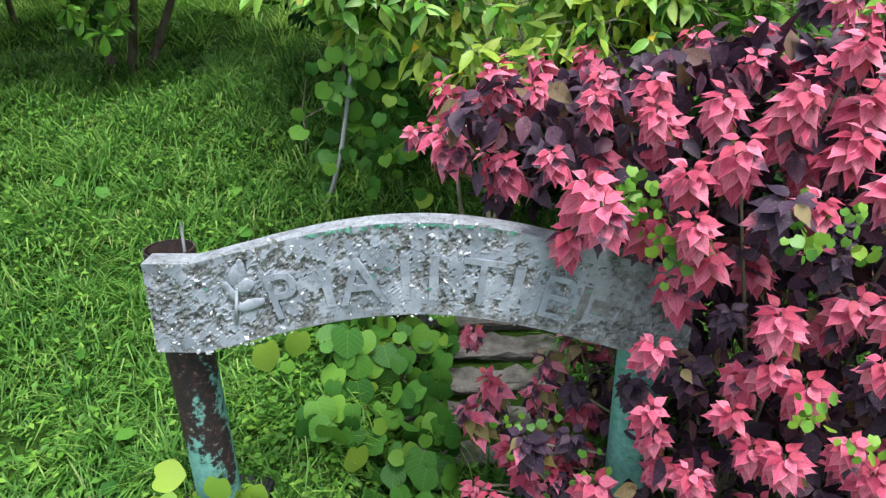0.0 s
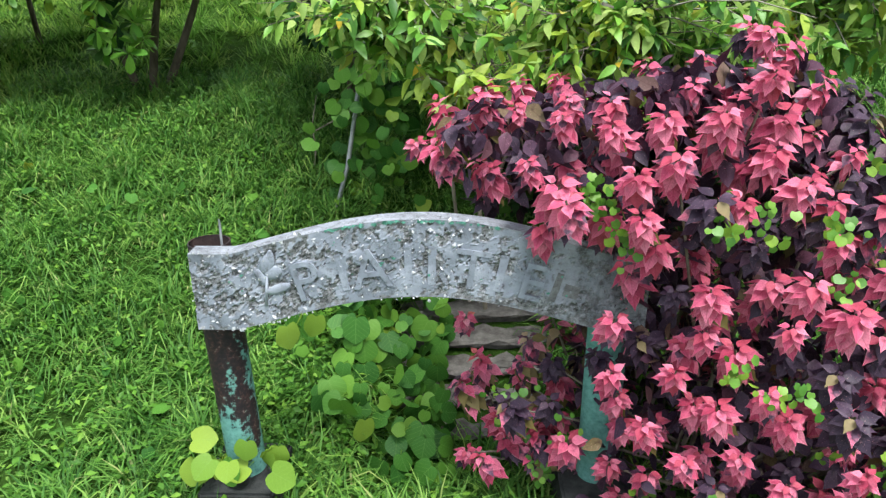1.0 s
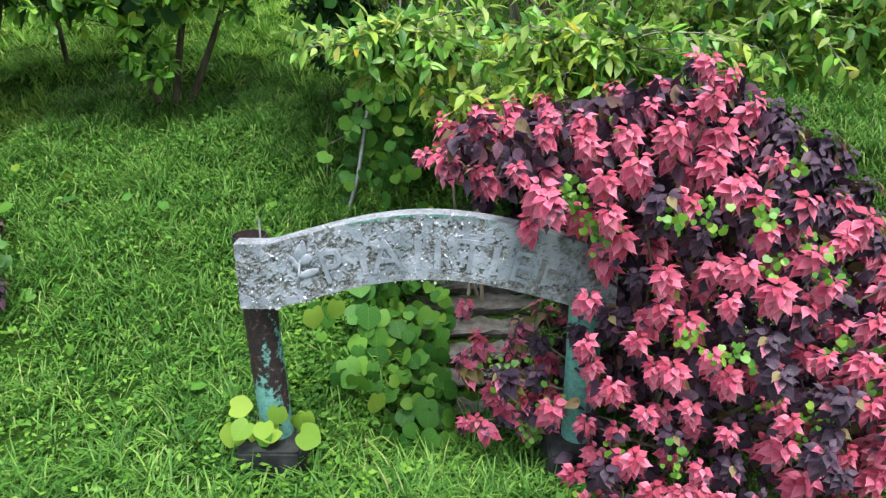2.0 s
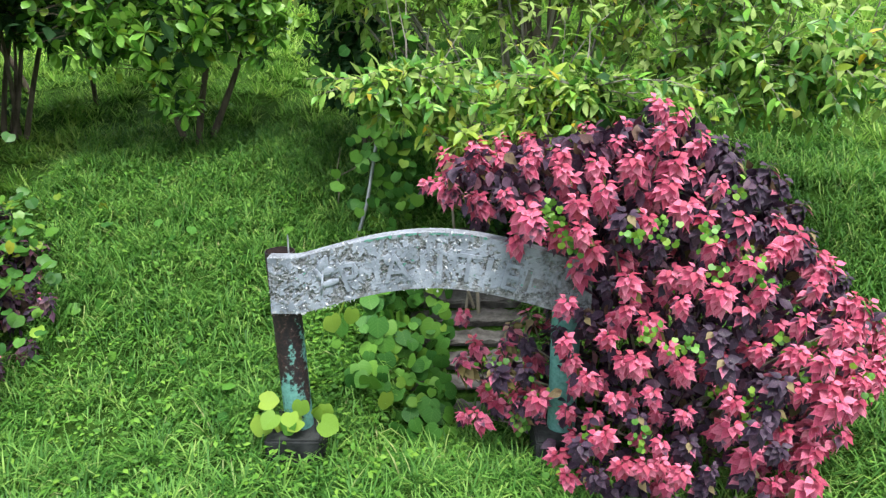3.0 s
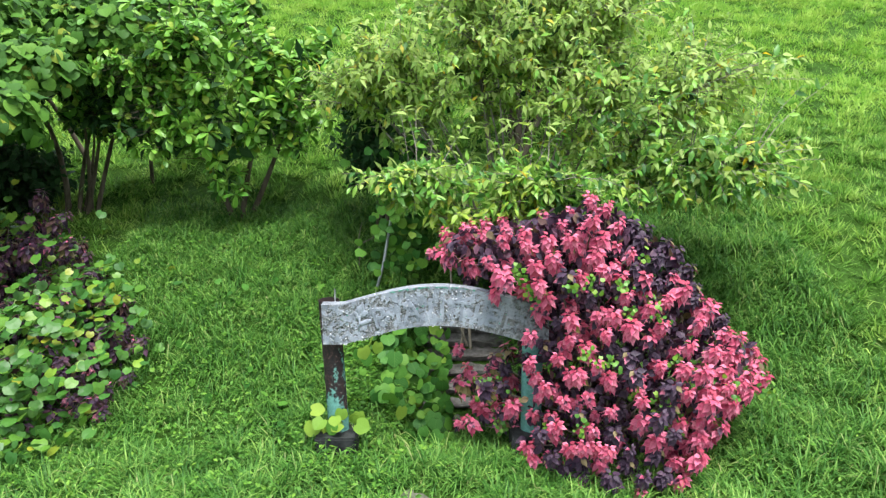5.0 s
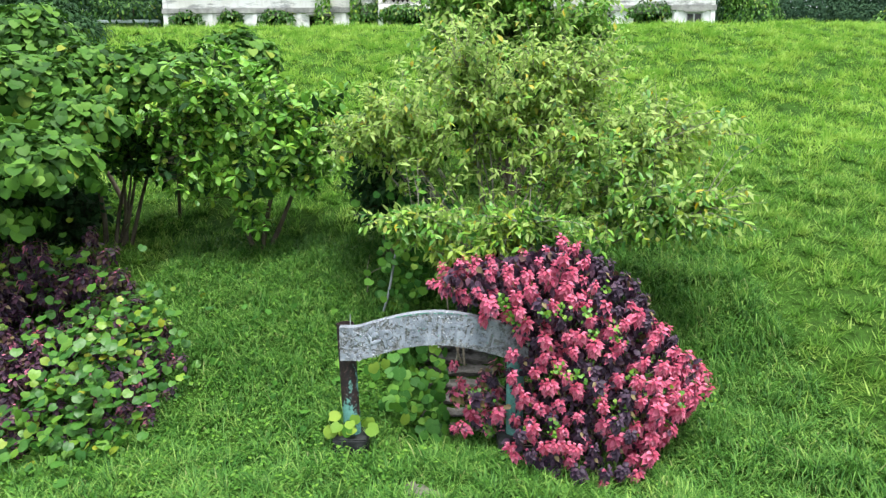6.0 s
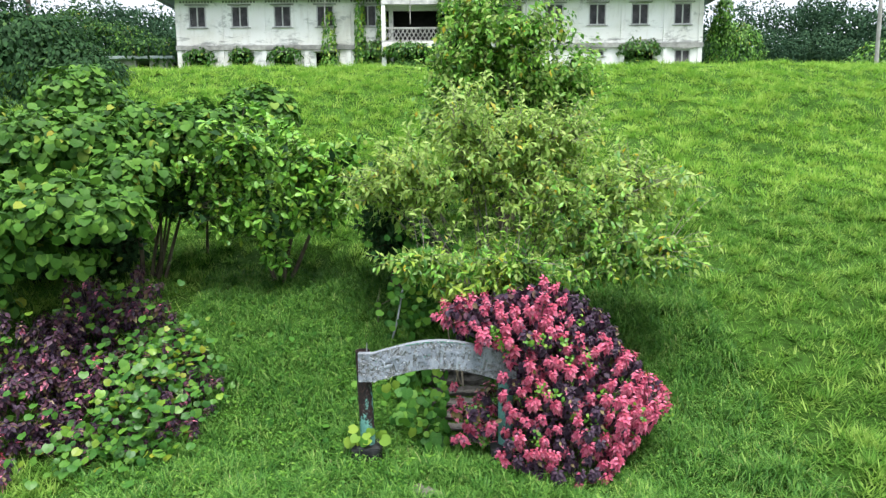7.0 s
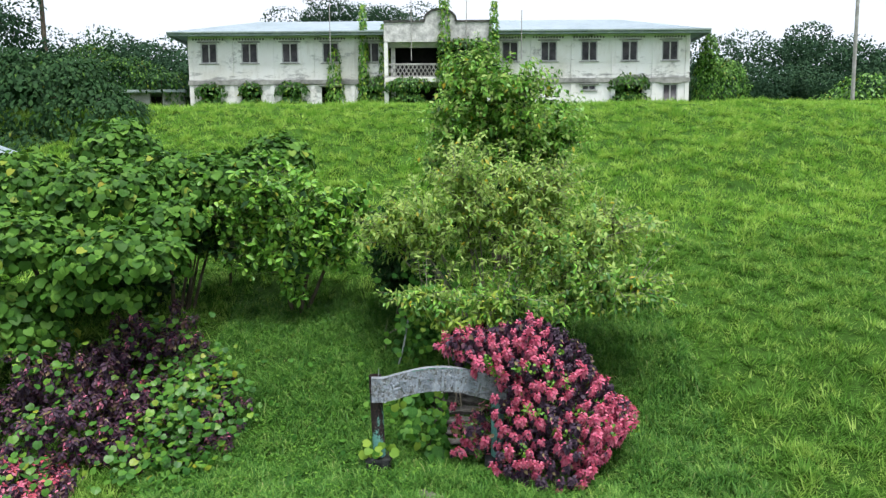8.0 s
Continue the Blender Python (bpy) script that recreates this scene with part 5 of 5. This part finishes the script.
tree("whorled_tree", "bright green small tree with leaves in whorls, grey trunk", (-4.25, 8.5, 1.95), 3,
     [((-0.6, 0, 3.5), (1.8, 1.6, 1.2)), ((0.9, -0.3, 2.9), (1.4, 1.1, 1.0)), ((1.6, 0.4, 3.3), (1.1, 1.0, 0.7)), ((-1.7, 0.1, 3.0), (1.4, 1.3, 1.0)), ((0.15, -0.8, 1.35), (0.32, 0.32, 0.75)), ((-0.4, -0.5, 2.3), (1.7, 1.0, 0.5)), ((1.2, -0.5, 2.2), (0.9, 0.7, 0.7)), ((-1.3, -0.6, 2.0), (1.2, 0.8, 0.6)), ((0.2, -0.7, 1.9), (1.0, 0.7, 0.6))],
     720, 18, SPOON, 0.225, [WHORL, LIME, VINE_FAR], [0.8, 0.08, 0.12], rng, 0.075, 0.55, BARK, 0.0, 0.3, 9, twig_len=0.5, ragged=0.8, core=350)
tree("leaning_tree", "dark limbed tree leaning under the vine thicket", (-7.8, 9.3, 1.95), 5,
     [((1.1, 0, 3.7), (1.8, 1.6, 1.1)), ((2.2, 0.4, 4.0), (1.3, 1.2, 0.9)), ((0.4, -0.2, 2.9), (1.1, 1.0, 0.7)), ((0.8, -0.4, 2.2), (1.2, 0.8, 0.6))],
     420, 18, OVATE_SMALL, 0.22, [WHORL, VINE_FAR, DARKLEAF], [0.45, 0.35, 0.2], rng, 0.065, 0.5, BARK, 0.0, 0.3, 9, twig_len=0.5, core=500)
tree("lime_shoot", "pale lime green young shoots hanging over the red shrub", (0.35, 4.4, 0.9), 3,
     [((-0.1, -0.3, 1.95), (0.55, 0.5, 0.35)), ((0.7, -0.2, 2.2), (0.9, 0.6, 0.5))],
     60, 9, LANCE, 0.17, [LIME, SPARSE, WHORL], [0.5, 0.3, 0.2], rng, 0.02, 0.4, TWIG, 0.5, 0.6)


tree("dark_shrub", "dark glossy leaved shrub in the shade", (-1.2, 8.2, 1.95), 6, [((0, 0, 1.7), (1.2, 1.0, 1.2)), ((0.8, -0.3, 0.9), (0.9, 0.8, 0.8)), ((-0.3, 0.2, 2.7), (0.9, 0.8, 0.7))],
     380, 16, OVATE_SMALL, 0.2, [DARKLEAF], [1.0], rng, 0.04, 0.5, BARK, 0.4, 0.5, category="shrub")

# dark leaves added to fill the shaded hollow under the vines
tree("dark_shrub", "added dark leaved filler for the shade beneath the vine thicket", (-9.2, 9.4, 1.9), 5, [((0, 0, 1.1), (1.7, 1.0, 1.2)), ((-1.4, -0.4, 1.0), (1.4, 0.9, 1.1))],
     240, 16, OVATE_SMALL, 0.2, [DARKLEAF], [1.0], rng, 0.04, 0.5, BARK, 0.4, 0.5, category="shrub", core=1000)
# undergrowth whose dark leaf colour also carries the shade of the canopy
tree("dark_shrub", "dark green and purple undergrowth, darkened for the shade beneath the young tree", (1.5, 5.0, 0.95), 7, [((-0.3, 0, 1.3), (1.4, 0.8, 0.9)), ((1.0, -0.2, 0.9), (1.1, 0.8, 0.8)), ((0.4, -0.6, 1.7), (1.0, 0.5, 0.5))],
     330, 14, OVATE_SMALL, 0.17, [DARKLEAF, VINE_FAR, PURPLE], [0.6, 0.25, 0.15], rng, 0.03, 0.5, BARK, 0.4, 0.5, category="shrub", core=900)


def mound(name, label, at, lumps, n, tpl, size, mats, weights, rng, category="thicket", trunks=0, layers=0.85, under=-0.45):
    """A thicket smothered in climbers: leaves shingled over many lumps, stems under them."""
    t = thing(name, label, category, at=at)
    w = np.array([r[0] * r[2] for _, r in lumps])
    i = rng.choice(len(lumps), n, p=w / w.sum())
    C = np.array([l[0] for l in lumps])[i]
    R = np.array([l[1] for l in lumps])[i]
    q = unit(rng.normal(size=(n, 3)))
    q[:, 2] = np.where(q[:, 2] < under, -q[:, 2], q[:, 2])
    bumpy = 1 + 0.10 * np.sin(q[:, 0:1] * 7 + C[:, 0:1]) * np.sin(q[:, 2:3] * 6 + C[:, 1:2])
    P = C + q * R * rng.uniform(layers, 1.04, (n, 1)) * bumpy
    nm = unit(q / R) + [0, -0.1, 0.3] + rng.normal(0, 0.32, (n, 3))
    d = np.cross(nm, np.cross(nm, [0, 0, 1.0])) + rng.normal(0, 0.35, (n, 3))
    keep = np.ones(n, bool)
    for c, r in lumps:
        keep &= ~((((P - np.array(c)) / (np.array(r) * 0.72)) ** 2).sum(1) < 1)
    P, nm, d = P[keep], nm[keep], d[keep]
    k = len(P)
    V, F = spread(tpl, P, frames_of(d, nm), size * rng.uniform(0.55, 1.25, k))
    fm = np.repeat(rng.choice(len(mats), k, p=weights), len(tpl[1]))
    put("crown", mesh_of("crown", V, F, mats, fm, True), t, kind="stuff")
    for k in range(trunks):
        c, r = lumps[(k + 3) % len(lumps)]
        b0 = np.array([c[0] + rng.normal(0, 0.5), c[1] + 1.4 + rng.normal(0, 0.4), 0])
        b0[2] = float(land(at[0] + b0[0], at[1] + b0[1])) - at[2] - 0.1
        end = np.array(c) + rng.normal(0, 0.3, 3) * r
        V, F = tube(bend(b0, end, rng.normal(0, 0.4, 3), 8, rng, 0.2), np.linspace(0.06, 0.02, 8) * rng.uniform(0.7, 1.5), 7)
        put("trunk", mesh_of("trunk", V, F, BARK, smooth=True), t)
    return t


rng = np.random.default_rng(61)
mound("vine_thicket", "thicket smothered in large round vine leaves", (-8.5, 7.0, 1.5),
      [((1.1, -2.3, 2.6), (1.6, 1.2, 0.95)), ((-1.2, -2.5, 2.9), (1.2, 1.1, 1.0)), ((-2.9, -2.0, 2.6), (1.4, 1.3, 1.4)), ((-0.4, 0.2, 3.9), (1.8, 1.4, 1.1)), ((-2.8, 0.6, 3.9), (1.6, 1.5, 1.4)),
       ((-1.2, 2.8, 5.1), (1.2, 1.1, 1.2)), ((2.2, 2.4, 4.5), (1.2, 1.0, 0.8)), ((1.5, -0.6, 3.3), (0.9, 0.9, 0.8)), ((3.1, 4.6, 4.9), (1.2, 1.0, 1.0)), ((0.6, 1.6, 4.5), (1.0, 0.9, 0.8)), ((-2.0, -2.7, 0.9), (1.8, 1.0, 1.4)), ((0.3, -2.4, 1.9), (1.5, 0.8, 0.8)), ((-4.2, -2.6, 0.8), (1.6, 1.0, 1.4)), ((-4.8, 0, 2.6), (2.0, 2.0, 2.2)), ((1.9, 1.7, 4.1), (1.2, 1.1, 1.0)), ((-0.6, -0.4, 3.0), (1.7, 1.0, 0.8)), ((-2.6, -0.5, 3.2), (1.4, 1.0, 0.8))],
      24000, HEART_CUP, 0.215, [VINE_FAR, VINE_HEAP], [0.2, 0.8], rng, trunks=4, layers=0.72, under=-0.15)
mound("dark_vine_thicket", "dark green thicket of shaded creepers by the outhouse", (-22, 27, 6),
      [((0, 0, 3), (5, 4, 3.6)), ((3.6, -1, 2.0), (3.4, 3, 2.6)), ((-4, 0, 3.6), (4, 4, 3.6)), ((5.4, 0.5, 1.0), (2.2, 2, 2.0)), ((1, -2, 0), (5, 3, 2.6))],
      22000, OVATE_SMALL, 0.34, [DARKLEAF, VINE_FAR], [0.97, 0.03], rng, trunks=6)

# climbers on the building
for x, z0, z1, w, lab in ((-7.95, 9.8, 14.6, 0.75, "cone of creeper against the wall"), (-5.75, 9.8, 17.6, 0.42, "tall creeper column on the wall"), (-4.2, 9.8, 16.2, 0.5, "creeper beside the balcony"), (0.3, 12.0, 19.0, 0.55, "creeper tower over the balcony front"), (3.9, 13.0, 17.6, 0.42, "creeper on the parapet corner"),
                          (-17.3, 9.7, 12.2, 1.3, "creeper filling a ground floor window"), (-14.3, 9.7, 12.3, 0.95, "creeper filling a ground floor window"), (-11.2, 9.7, 12.3, 1.25, "creeper filling a ground floor window"), (14.2, 9.7, 12.6, 1.45, "creeper covering a ground floor window"), (-5.0, 9.7, 12.6, 1.4, "creeper at the foot of the wall"), (1.9, 13.2, 15.2, 1.6, "creeper spreading over the balcony"), (-2.4, 9.7, 12.4, 1.6, "creeper heap under the balcony"), (1.6, 9.7, 12.8, 2.0, "creeper heap under the balcony")):
    h = z1 - z0
    ls = [((0, 0.3 if x < 19 else 0, h * q), (w * (1.15 - 0.55 * q if h > 3 else 1.0) * rng.uniform(0.85, 1.1), 0.6, h * 0.16 + 0.25)) for q in np.linspace(0.08, 0.92, max(3, int(h / 0.8)))]
    mound("wall_creeper", lab, (x, BY - (1.75 if abs(x) < 3.95 else 0.45), z0), ls, int(420 * h * max(w, 0.7)), OVATE_SMALL, 0.27, [WHORL if h > 4 else VINE_FAR, VINE, LIME if h > 4 else VINE], [0.4, 0.4, 0.2], rng, "creeper")
mound("corner_creeper", "tall creepers and trees at the building's corner", (20.3, 43, 9.5), [((0.2, 0, 2.6), (1.0, 1.2, 3.0)), ((2.0, 1, 2.6), (1.8, 2, 2.4)), ((0.0, -1, 5.0), (0.6, 1, 1.6))], 5000, OVATE_SMALL, 0.26, [VINE_FAR, WHORL], [0.65, 0.35], rng, trunks=2)
mound("outhouse_creeper", "creepers smothering the outhouse roof", (-24, 45, 11.5), [((1.8, 0, 1.2), (3.4, 2, 1.3)), ((-1.5, 1, 2.2), (3, 2, 1.6)), ((3.4, -0.6, 0.0), (1.2, 1, 1.6)), ((-6, 3, 2), (5, 3, 3))], 5500, OVATE_SMALL, 0.34, [DARKLEAF, VINE_FAR], [0.5, 0.5], rng, trunks=3)
mound("roadside_thicket", "mid green leafy thicket at the edge of the hilltop", (34.4, 44, 7.6), [((0, 0, 2.5), (5, 4, 3.2)), ((4.5, -1, 3.0), (4, 4, 4.0)), ((2, -3, 0.5), (5, 3, 2.4)), ((9, 0, 3), (5, 4, 5))], 9000, OVATE_SMALL, 0.38, [VINE_FAR, DARKLEAF, WHORL], [0.5, 0.2, 0.3], rng, trunks=4)


def far_tree(at, r, h, n, rng, label, mats=(FARLEAF,)):
    t = thing("forest_tree", label, "tree", group="trees behind the building", at=at)
    lumps = [(np.array([rng.normal(0, r * 0.5), rng.normal(0, r * 0.4), h - r * 0.35 + rng.normal(0, r * 0.25)]), np.array([r, r, r * 0.62]) * rng.uniform(0.4, 0.75)) for _ in range(9)]
    i = rng.integers(0, 9, n)
    q = unit(rng.normal(size=(n, 3)))
    P = np.array([l[0] for l in lumps])[i] + q * np.array([l[1] for l in lumps])[i] * rng.uniform(0.78, 1.02, (n, 1))
    low = rng.random(n) < 0.28
    P[low] = np.stack([rng.uniform(-r, r, n), rng.uniform(-r, r, n) * 0.6, rng.uniform(0, h * 0.62, n)], -1)[low]
    V, F = spread(CARD, P, frames_of(rng.normal(size=(n, 3)) - [0, 0, 0.3], q + rng.normal(0, 0.12, (n, 3)) + [0, -0.1, 0.35]), r ** 0.5 * 0.155 * rng.uniform(0.5, 1.2, n))
    put("crown", mesh_of("crown", V, F, list(mats), np.repeat(rng.integers(0, len(mats), n), len(CARD[1]))), t, kind="stuff")
    Vt, Ft = tube([(0, 0, -1), (0.2, 0, h * 0.4), (0, 0.2, h * 0.8)], [r * 0.09, r * 0.07, r * 0.03], 7)
    put("trunk", mesh_of("trunk", Vt, Ft, BARK), t)


rng = np.random.default_rng(71)
for x, y, r, h in ((-50, 62, 6, 9.0), (-42, 66, 6, 9.6), (-35, 62, 6, 9.6), (-28, 66, 6, 10.0), (-22, 62, 5, 8.6), (-55, 52, 6, 8.5), (-37, 54, 5, 7.0), (-30, 53, 5, 6.5), (-24, 52, 4, 6),
                   (26, 64, 5, 7.4), (31, 62, 5, 8.8), (37, 66, 6, 9.4), (43, 64, 6, 8.2), (49, 68, 6, 8.4), (56, 70, 7, 8.4), (62, 68, 7, 8.0), (28, 54, 4, 5.5), (34, 54, 4, 5.0), (41, 54, 5, 5.5), (25, 52, 3, 4.5), (-34, 41, 4.5, 9.5)):
    far_tree((x, y, 9.2), r, h, 9000, rng, "dense dark green forest tree on the ridge")
for x, y, r, h in ((-10.5, 70, 4, 18.3), (-5.5, 72, 4, 17.8), (-15.5, 74, 4, 17.2), (15, 80, 4, 16.5)):
    far_tree((x, y, 6), r, h, 8000, rng, "tall spreading forest tree behind the roof")

# a shed roof beyond the thicket
sh = thing("shed", "small shed with a grey sheet metal roof", "shed", at=(-21.0, 20.0, 5.5))
part("wall", boxed(-1.4, 1.4, -1.0, 1.0, -0.3, 1.55), BAND, sh)
bm = bmesh.new()
for s in (-1, 1):
    m = Matrix.Translation((0.85 * s, 0, 1.78)) @ Matrix.Rotation(radians(20 * s), 4, "Y") @ Matrix.Diagonal((1.85, 2.6, 0.04, 1))
    bmesh.ops.create_cube(bm, size=1, matrix=m)
part("roof", bm, ROOF, sh, "grey sheet metal roof")

# a dead stick in the grass
st = thing("dead_stick", "thin pale dead stick standing in the grass", "stick", at=(-1.5, 6.6, 1.4))
V, F = tube([(0, 0, 0), (0.05, 0, 0.35), (0.02, 0.02, 0.6), (0.10, 0.0, 0.95)], [0.012, 0.010, 0.008, 0.004], 6)
put("stick", mesh_of("stick", V, F, TWIG), st)
V, F = tube([(0.06, -0.02, 0.55), (0.45, 0, 0.75), (0.9, 0.05, 1.1)], [0.008, 0.008, 0.004], 6)
put("side_twig", mesh_of("side_twig", V, F, TWIG), st)

# poles
p = thing("utility_pole", "weathered pale wooden utility pole", "pole", at=(27.2, 35, 9.4))
V, F = tube([(0, 0, -0.5), (-0.05, 0, 6), (-0.12, 0, 14)], [0.125, 0.11, 0.09], 10)
put("shaft", mesh_of("shaft", V, F, POLE, smooth=True), p)
p = thing("palm_tree", "tall bare palm trunk with a small crown", "tree", at=(-40, 60, 9))
V, F = tube([(0, 0, -1), (0.2, 0, 8), (0.1, 0, 17)], [0.3, 0.24, 0.2], 8)
put("trunk", mesh_of("trunk", V, F, BARK, smooth=True), p)
fr, fd = np.tile([[0.1, 0, 17.0]], (14, 1)), np.stack([np.cos(np.arange(14) * 0.9), np.sin(np.arange(14) * 0.9), 0.25 * np.sin(np.arange(14) * 2.0)], -1)
V, F = spread(leaf_shape(0.28, 0.5, 0.3), fr, frames_of(fd, np.tile([[0, 0, 1.0]], (14, 1))), np.full(14, 3.2))
put("crown", mesh_of("crown", V, F, FARLEAF), p)


# ---- grass and weeds ----
def sward(name, label, x0, x1, y0, y1, n, length, width, spacing, rng, hole=None, lay=0.0, blade=None, per=15, simple=False, flare=0.42):
    # blades in tufts, leaning away from the tuft's middle, and some between
    cx, cy = rng.uniform(x0, x1, n // per), rng.uniform(y0, y1, n // per)
    own = rng.integers(0, n // per, n)
    loose = rng.random(n) < 0.25
    r = spacing * np.sqrt(rng.random(n)) * np.where(loose, 3.0, 1.0)
    th = rng.uniform(0, 2 * np.pi, n)
    x, y = cx[own] + r * np.cos(th), cy[own] + r * np.sin(th)
    big = rng.gamma(3, 1 / 3, n // per).clip(0.3, 1.6)[own]
    sway = rng.normal(0, 0.5, (n // per, 2))[own]
    keep = ~((np.abs(x - 0.30) < 0.72) & (y > 3.5) & (y < 6.2))
    keep &= ~((np.abs(x + 1.3) < 0.27) & (np.abs(y - 2.68) < 0.28))
    keep &= ~(((x + 0.12) / 0.36) ** 2 + ((y - 1.42) / 0.22) ** 2 < 1)
    bare = np.sin(x * 3.7 + 2.0 * np.sin(y * 1.9)) * np.sin(y * 4.3 + 1.8 * np.sin(x * 2.3)) + 0.6 * np.sin(x * 8.3 - y * 2.9) * np.sin(y * 7.7 + x * 3.1)
    keep &= rng.random(n) < np.clip(0.95 - 0.6 * (bare - 0.1), 0.35, 1.0)
    if hole:
        jx, jy = x + rng.normal(0, 0.7, n), y + rng.normal(0, 0.7, n)
        keep &= ~((jx > hole[0]) & (jx < hole[1]) & (jy > hole[2]) & (jy < hole[3]))
    x, y, th, r, big, sway, bare = x[keep], y[keep], th[keep], r[keep], big[keep], sway[keep], bare[keep]
    k = len(x)
    tuft = 0.5 + 0.5 * np.sin(x * 2.3 + 1.7 * np.sin(y * 1.1)) * np.sin(y * 2.6 + 1.3 * np.sin(x * 0.9))
    fine = 0.5 + 0.5 * np.sin(x * 7.1 + y * 3.3) * np.sin(y * 8.3 - x * 2.1)
    L = length * rng.uniform(0.5, 1.2, k) * (0.35 + 0.6 * tuft + 0.45 * fine) * (0.5 + 0.5 * big) * np.clip(1.2 - 0.5 * (r / spacing) ** 2, 0.45, 1.2) * np.clip(1.05 - 0.42 * bare, 0.5, 1.5)
    L = np.minimum(L, 1.25 * length)
    ox, oy = np.cos(th) * r / spacing + sway[:, 0] + rng.normal(0, 0.3, k), np.sin(th) * r / spacing + sway[:, 1] + rng.normal(0, 0.3, k) - 0.15
    az = np.arctan2(oy, ox)
    tilt = np.clip(0.1 + lay + flare * np.hypot(ox, oy) + rng.normal(0, 0.12, k), 0, 1.25)
    up = np.stack([np.cos(az) * np.sin(tilt), np.sin(az) * np.sin(tilt), np.cos(tilt)], -1)
    fwd = np.stack([np.cos(az), np.sin(az), np.zeros(k)], -1)
    X = unit(np.cross(fwd, up))
    Yv = np.cross(up, X)
    Wd = width * rng.uniform(0.6, 1.3, k)
    P = np.stack([x, y, land(x, y) - 0.02], -1)
    Vs, Fs, o = [], [], 0
    pick = rng.integers(0, 3, k)
    for q, (lean, tip) in enumerate(((0.35, 0.92), (0.7, 0.72), (0.95, 0.45))):
        V, F = blade_shape(lean, tip)
        if simple:
            V, F = np.array([(-0.62, 0, 0), (0.62, 0, 0), (0, lean, tip)]), np.array([(0, 1, 2)])
        m = pick == q
        W = P[m][:, None] + V[None, :, 0:1] * (X[m] * Wd[m][:, None])[:, None] + V[None, :, 1:2] * (Yv[m] * L[m][:, None])[:, None] + V[None, :, 2:3] * (up[m] * L[m][:, None])[:, None]
        Vs.append(W.reshape(-1, 3))
        Fs.append((F[None] + (np.arange(m.sum()) * len(V))[:, None, None]).reshape(-1, 3) + o)
        o += len(V) * int(m.sum())
    return tagged(new(name, mesh_of(name, np.concatenate(Vs), np.concatenate(Fs), blade or GRASS)), label, "grass", kind="stuff")


rng = np.random.default_rng(81)
NEAR = (-6.0, 6.0, 0.4, 9.0)
MID = (-13.0, 15.0, -5.0, 12.5)
sward("grass", "lush bright green uncut grass round the arch", *NEAR, 235000, 0.36, 0.016, 0.09, rng, None, 0.10, GRASS, 26)
sward("grass", "lush green grass on the lower slope", *MID, 390000, 0.34, 0.028, 0.14, rng, NEAR, 0.0, GRASS_SLOPE, 30, True, 0.30)
sward("grass", "bright green long grass on the hillside", -25, 29, 8, 34, 540000, 0.38, 0.038, 0.24, rng, MID, 0.0, GRASS_HILL, 36, True, 0.25)
sward("grass", "green grass on the hilltop before the building", -40, 50, 34, 52, 30000, 0.5, 0.06, 0.3, rng, (BL, BR, BY - 1.5, 60), 0.1, GRASS_HILL, 15, True)


def weeds(x0, x1, y0, y1, n, size, rng, label):
    c = rng.uniform([x0, y0], [x1, y1], (n // 9, 2))
    q = c[rng.integers(0, len(c), n)] + rng.normal(0, 0.13, (n, 2))
    keep = ~((np.abs(q[:, 0] - 0.30) < 0.6) & (q[:, 1] > 3.5) & (q[:, 1] < 6.2))
    q = q[keep]
    k = len(q)
    P = np.stack([q[:, 0], q[:, 1], land(q[:, 0], q[:, 1]) + rng.uniform(0.06, 0.2, k)], -1)
    V, F = spread(OVATE_SMALL, P, frames_of(rng.normal(size=(k, 3)) * [1, 1, 0.25], rng.normal(size=(k, 3)) * 0.3 + [0, -0.2, 1]), size * rng.uniform(0.6, 1.4, k))
    tagged(new("weeds", mesh_of("weeds", V, F, WEED)), label, "weeds", kind="stuff")


sward("grass", "rough green grass at the foot of the slope", -14, 16, -18, -5, 90000, 0.36, 0.03, 0.16, rng, None, 0.0, GRASS_SLOPE, 30, True, 0.30)
weeds(-6, 0.3, 1.0, 8.5, 7000, 0.066, rng, "small leaved green weeds among the grass")
weeds(-1.4, 0.1, 2.9, 4.6, 2600, 0.06, rng, "fresh green clover-like weeds on the bank")
weeds(0.5, 6.0, 0.8, 8.0, 2500, 0.05, rng, "small leaved weeds in the grass")
weeds(-12, 14, 8.0, 26.0, 1200, 0.12, rng, "broad leaved weeds on the hillside")
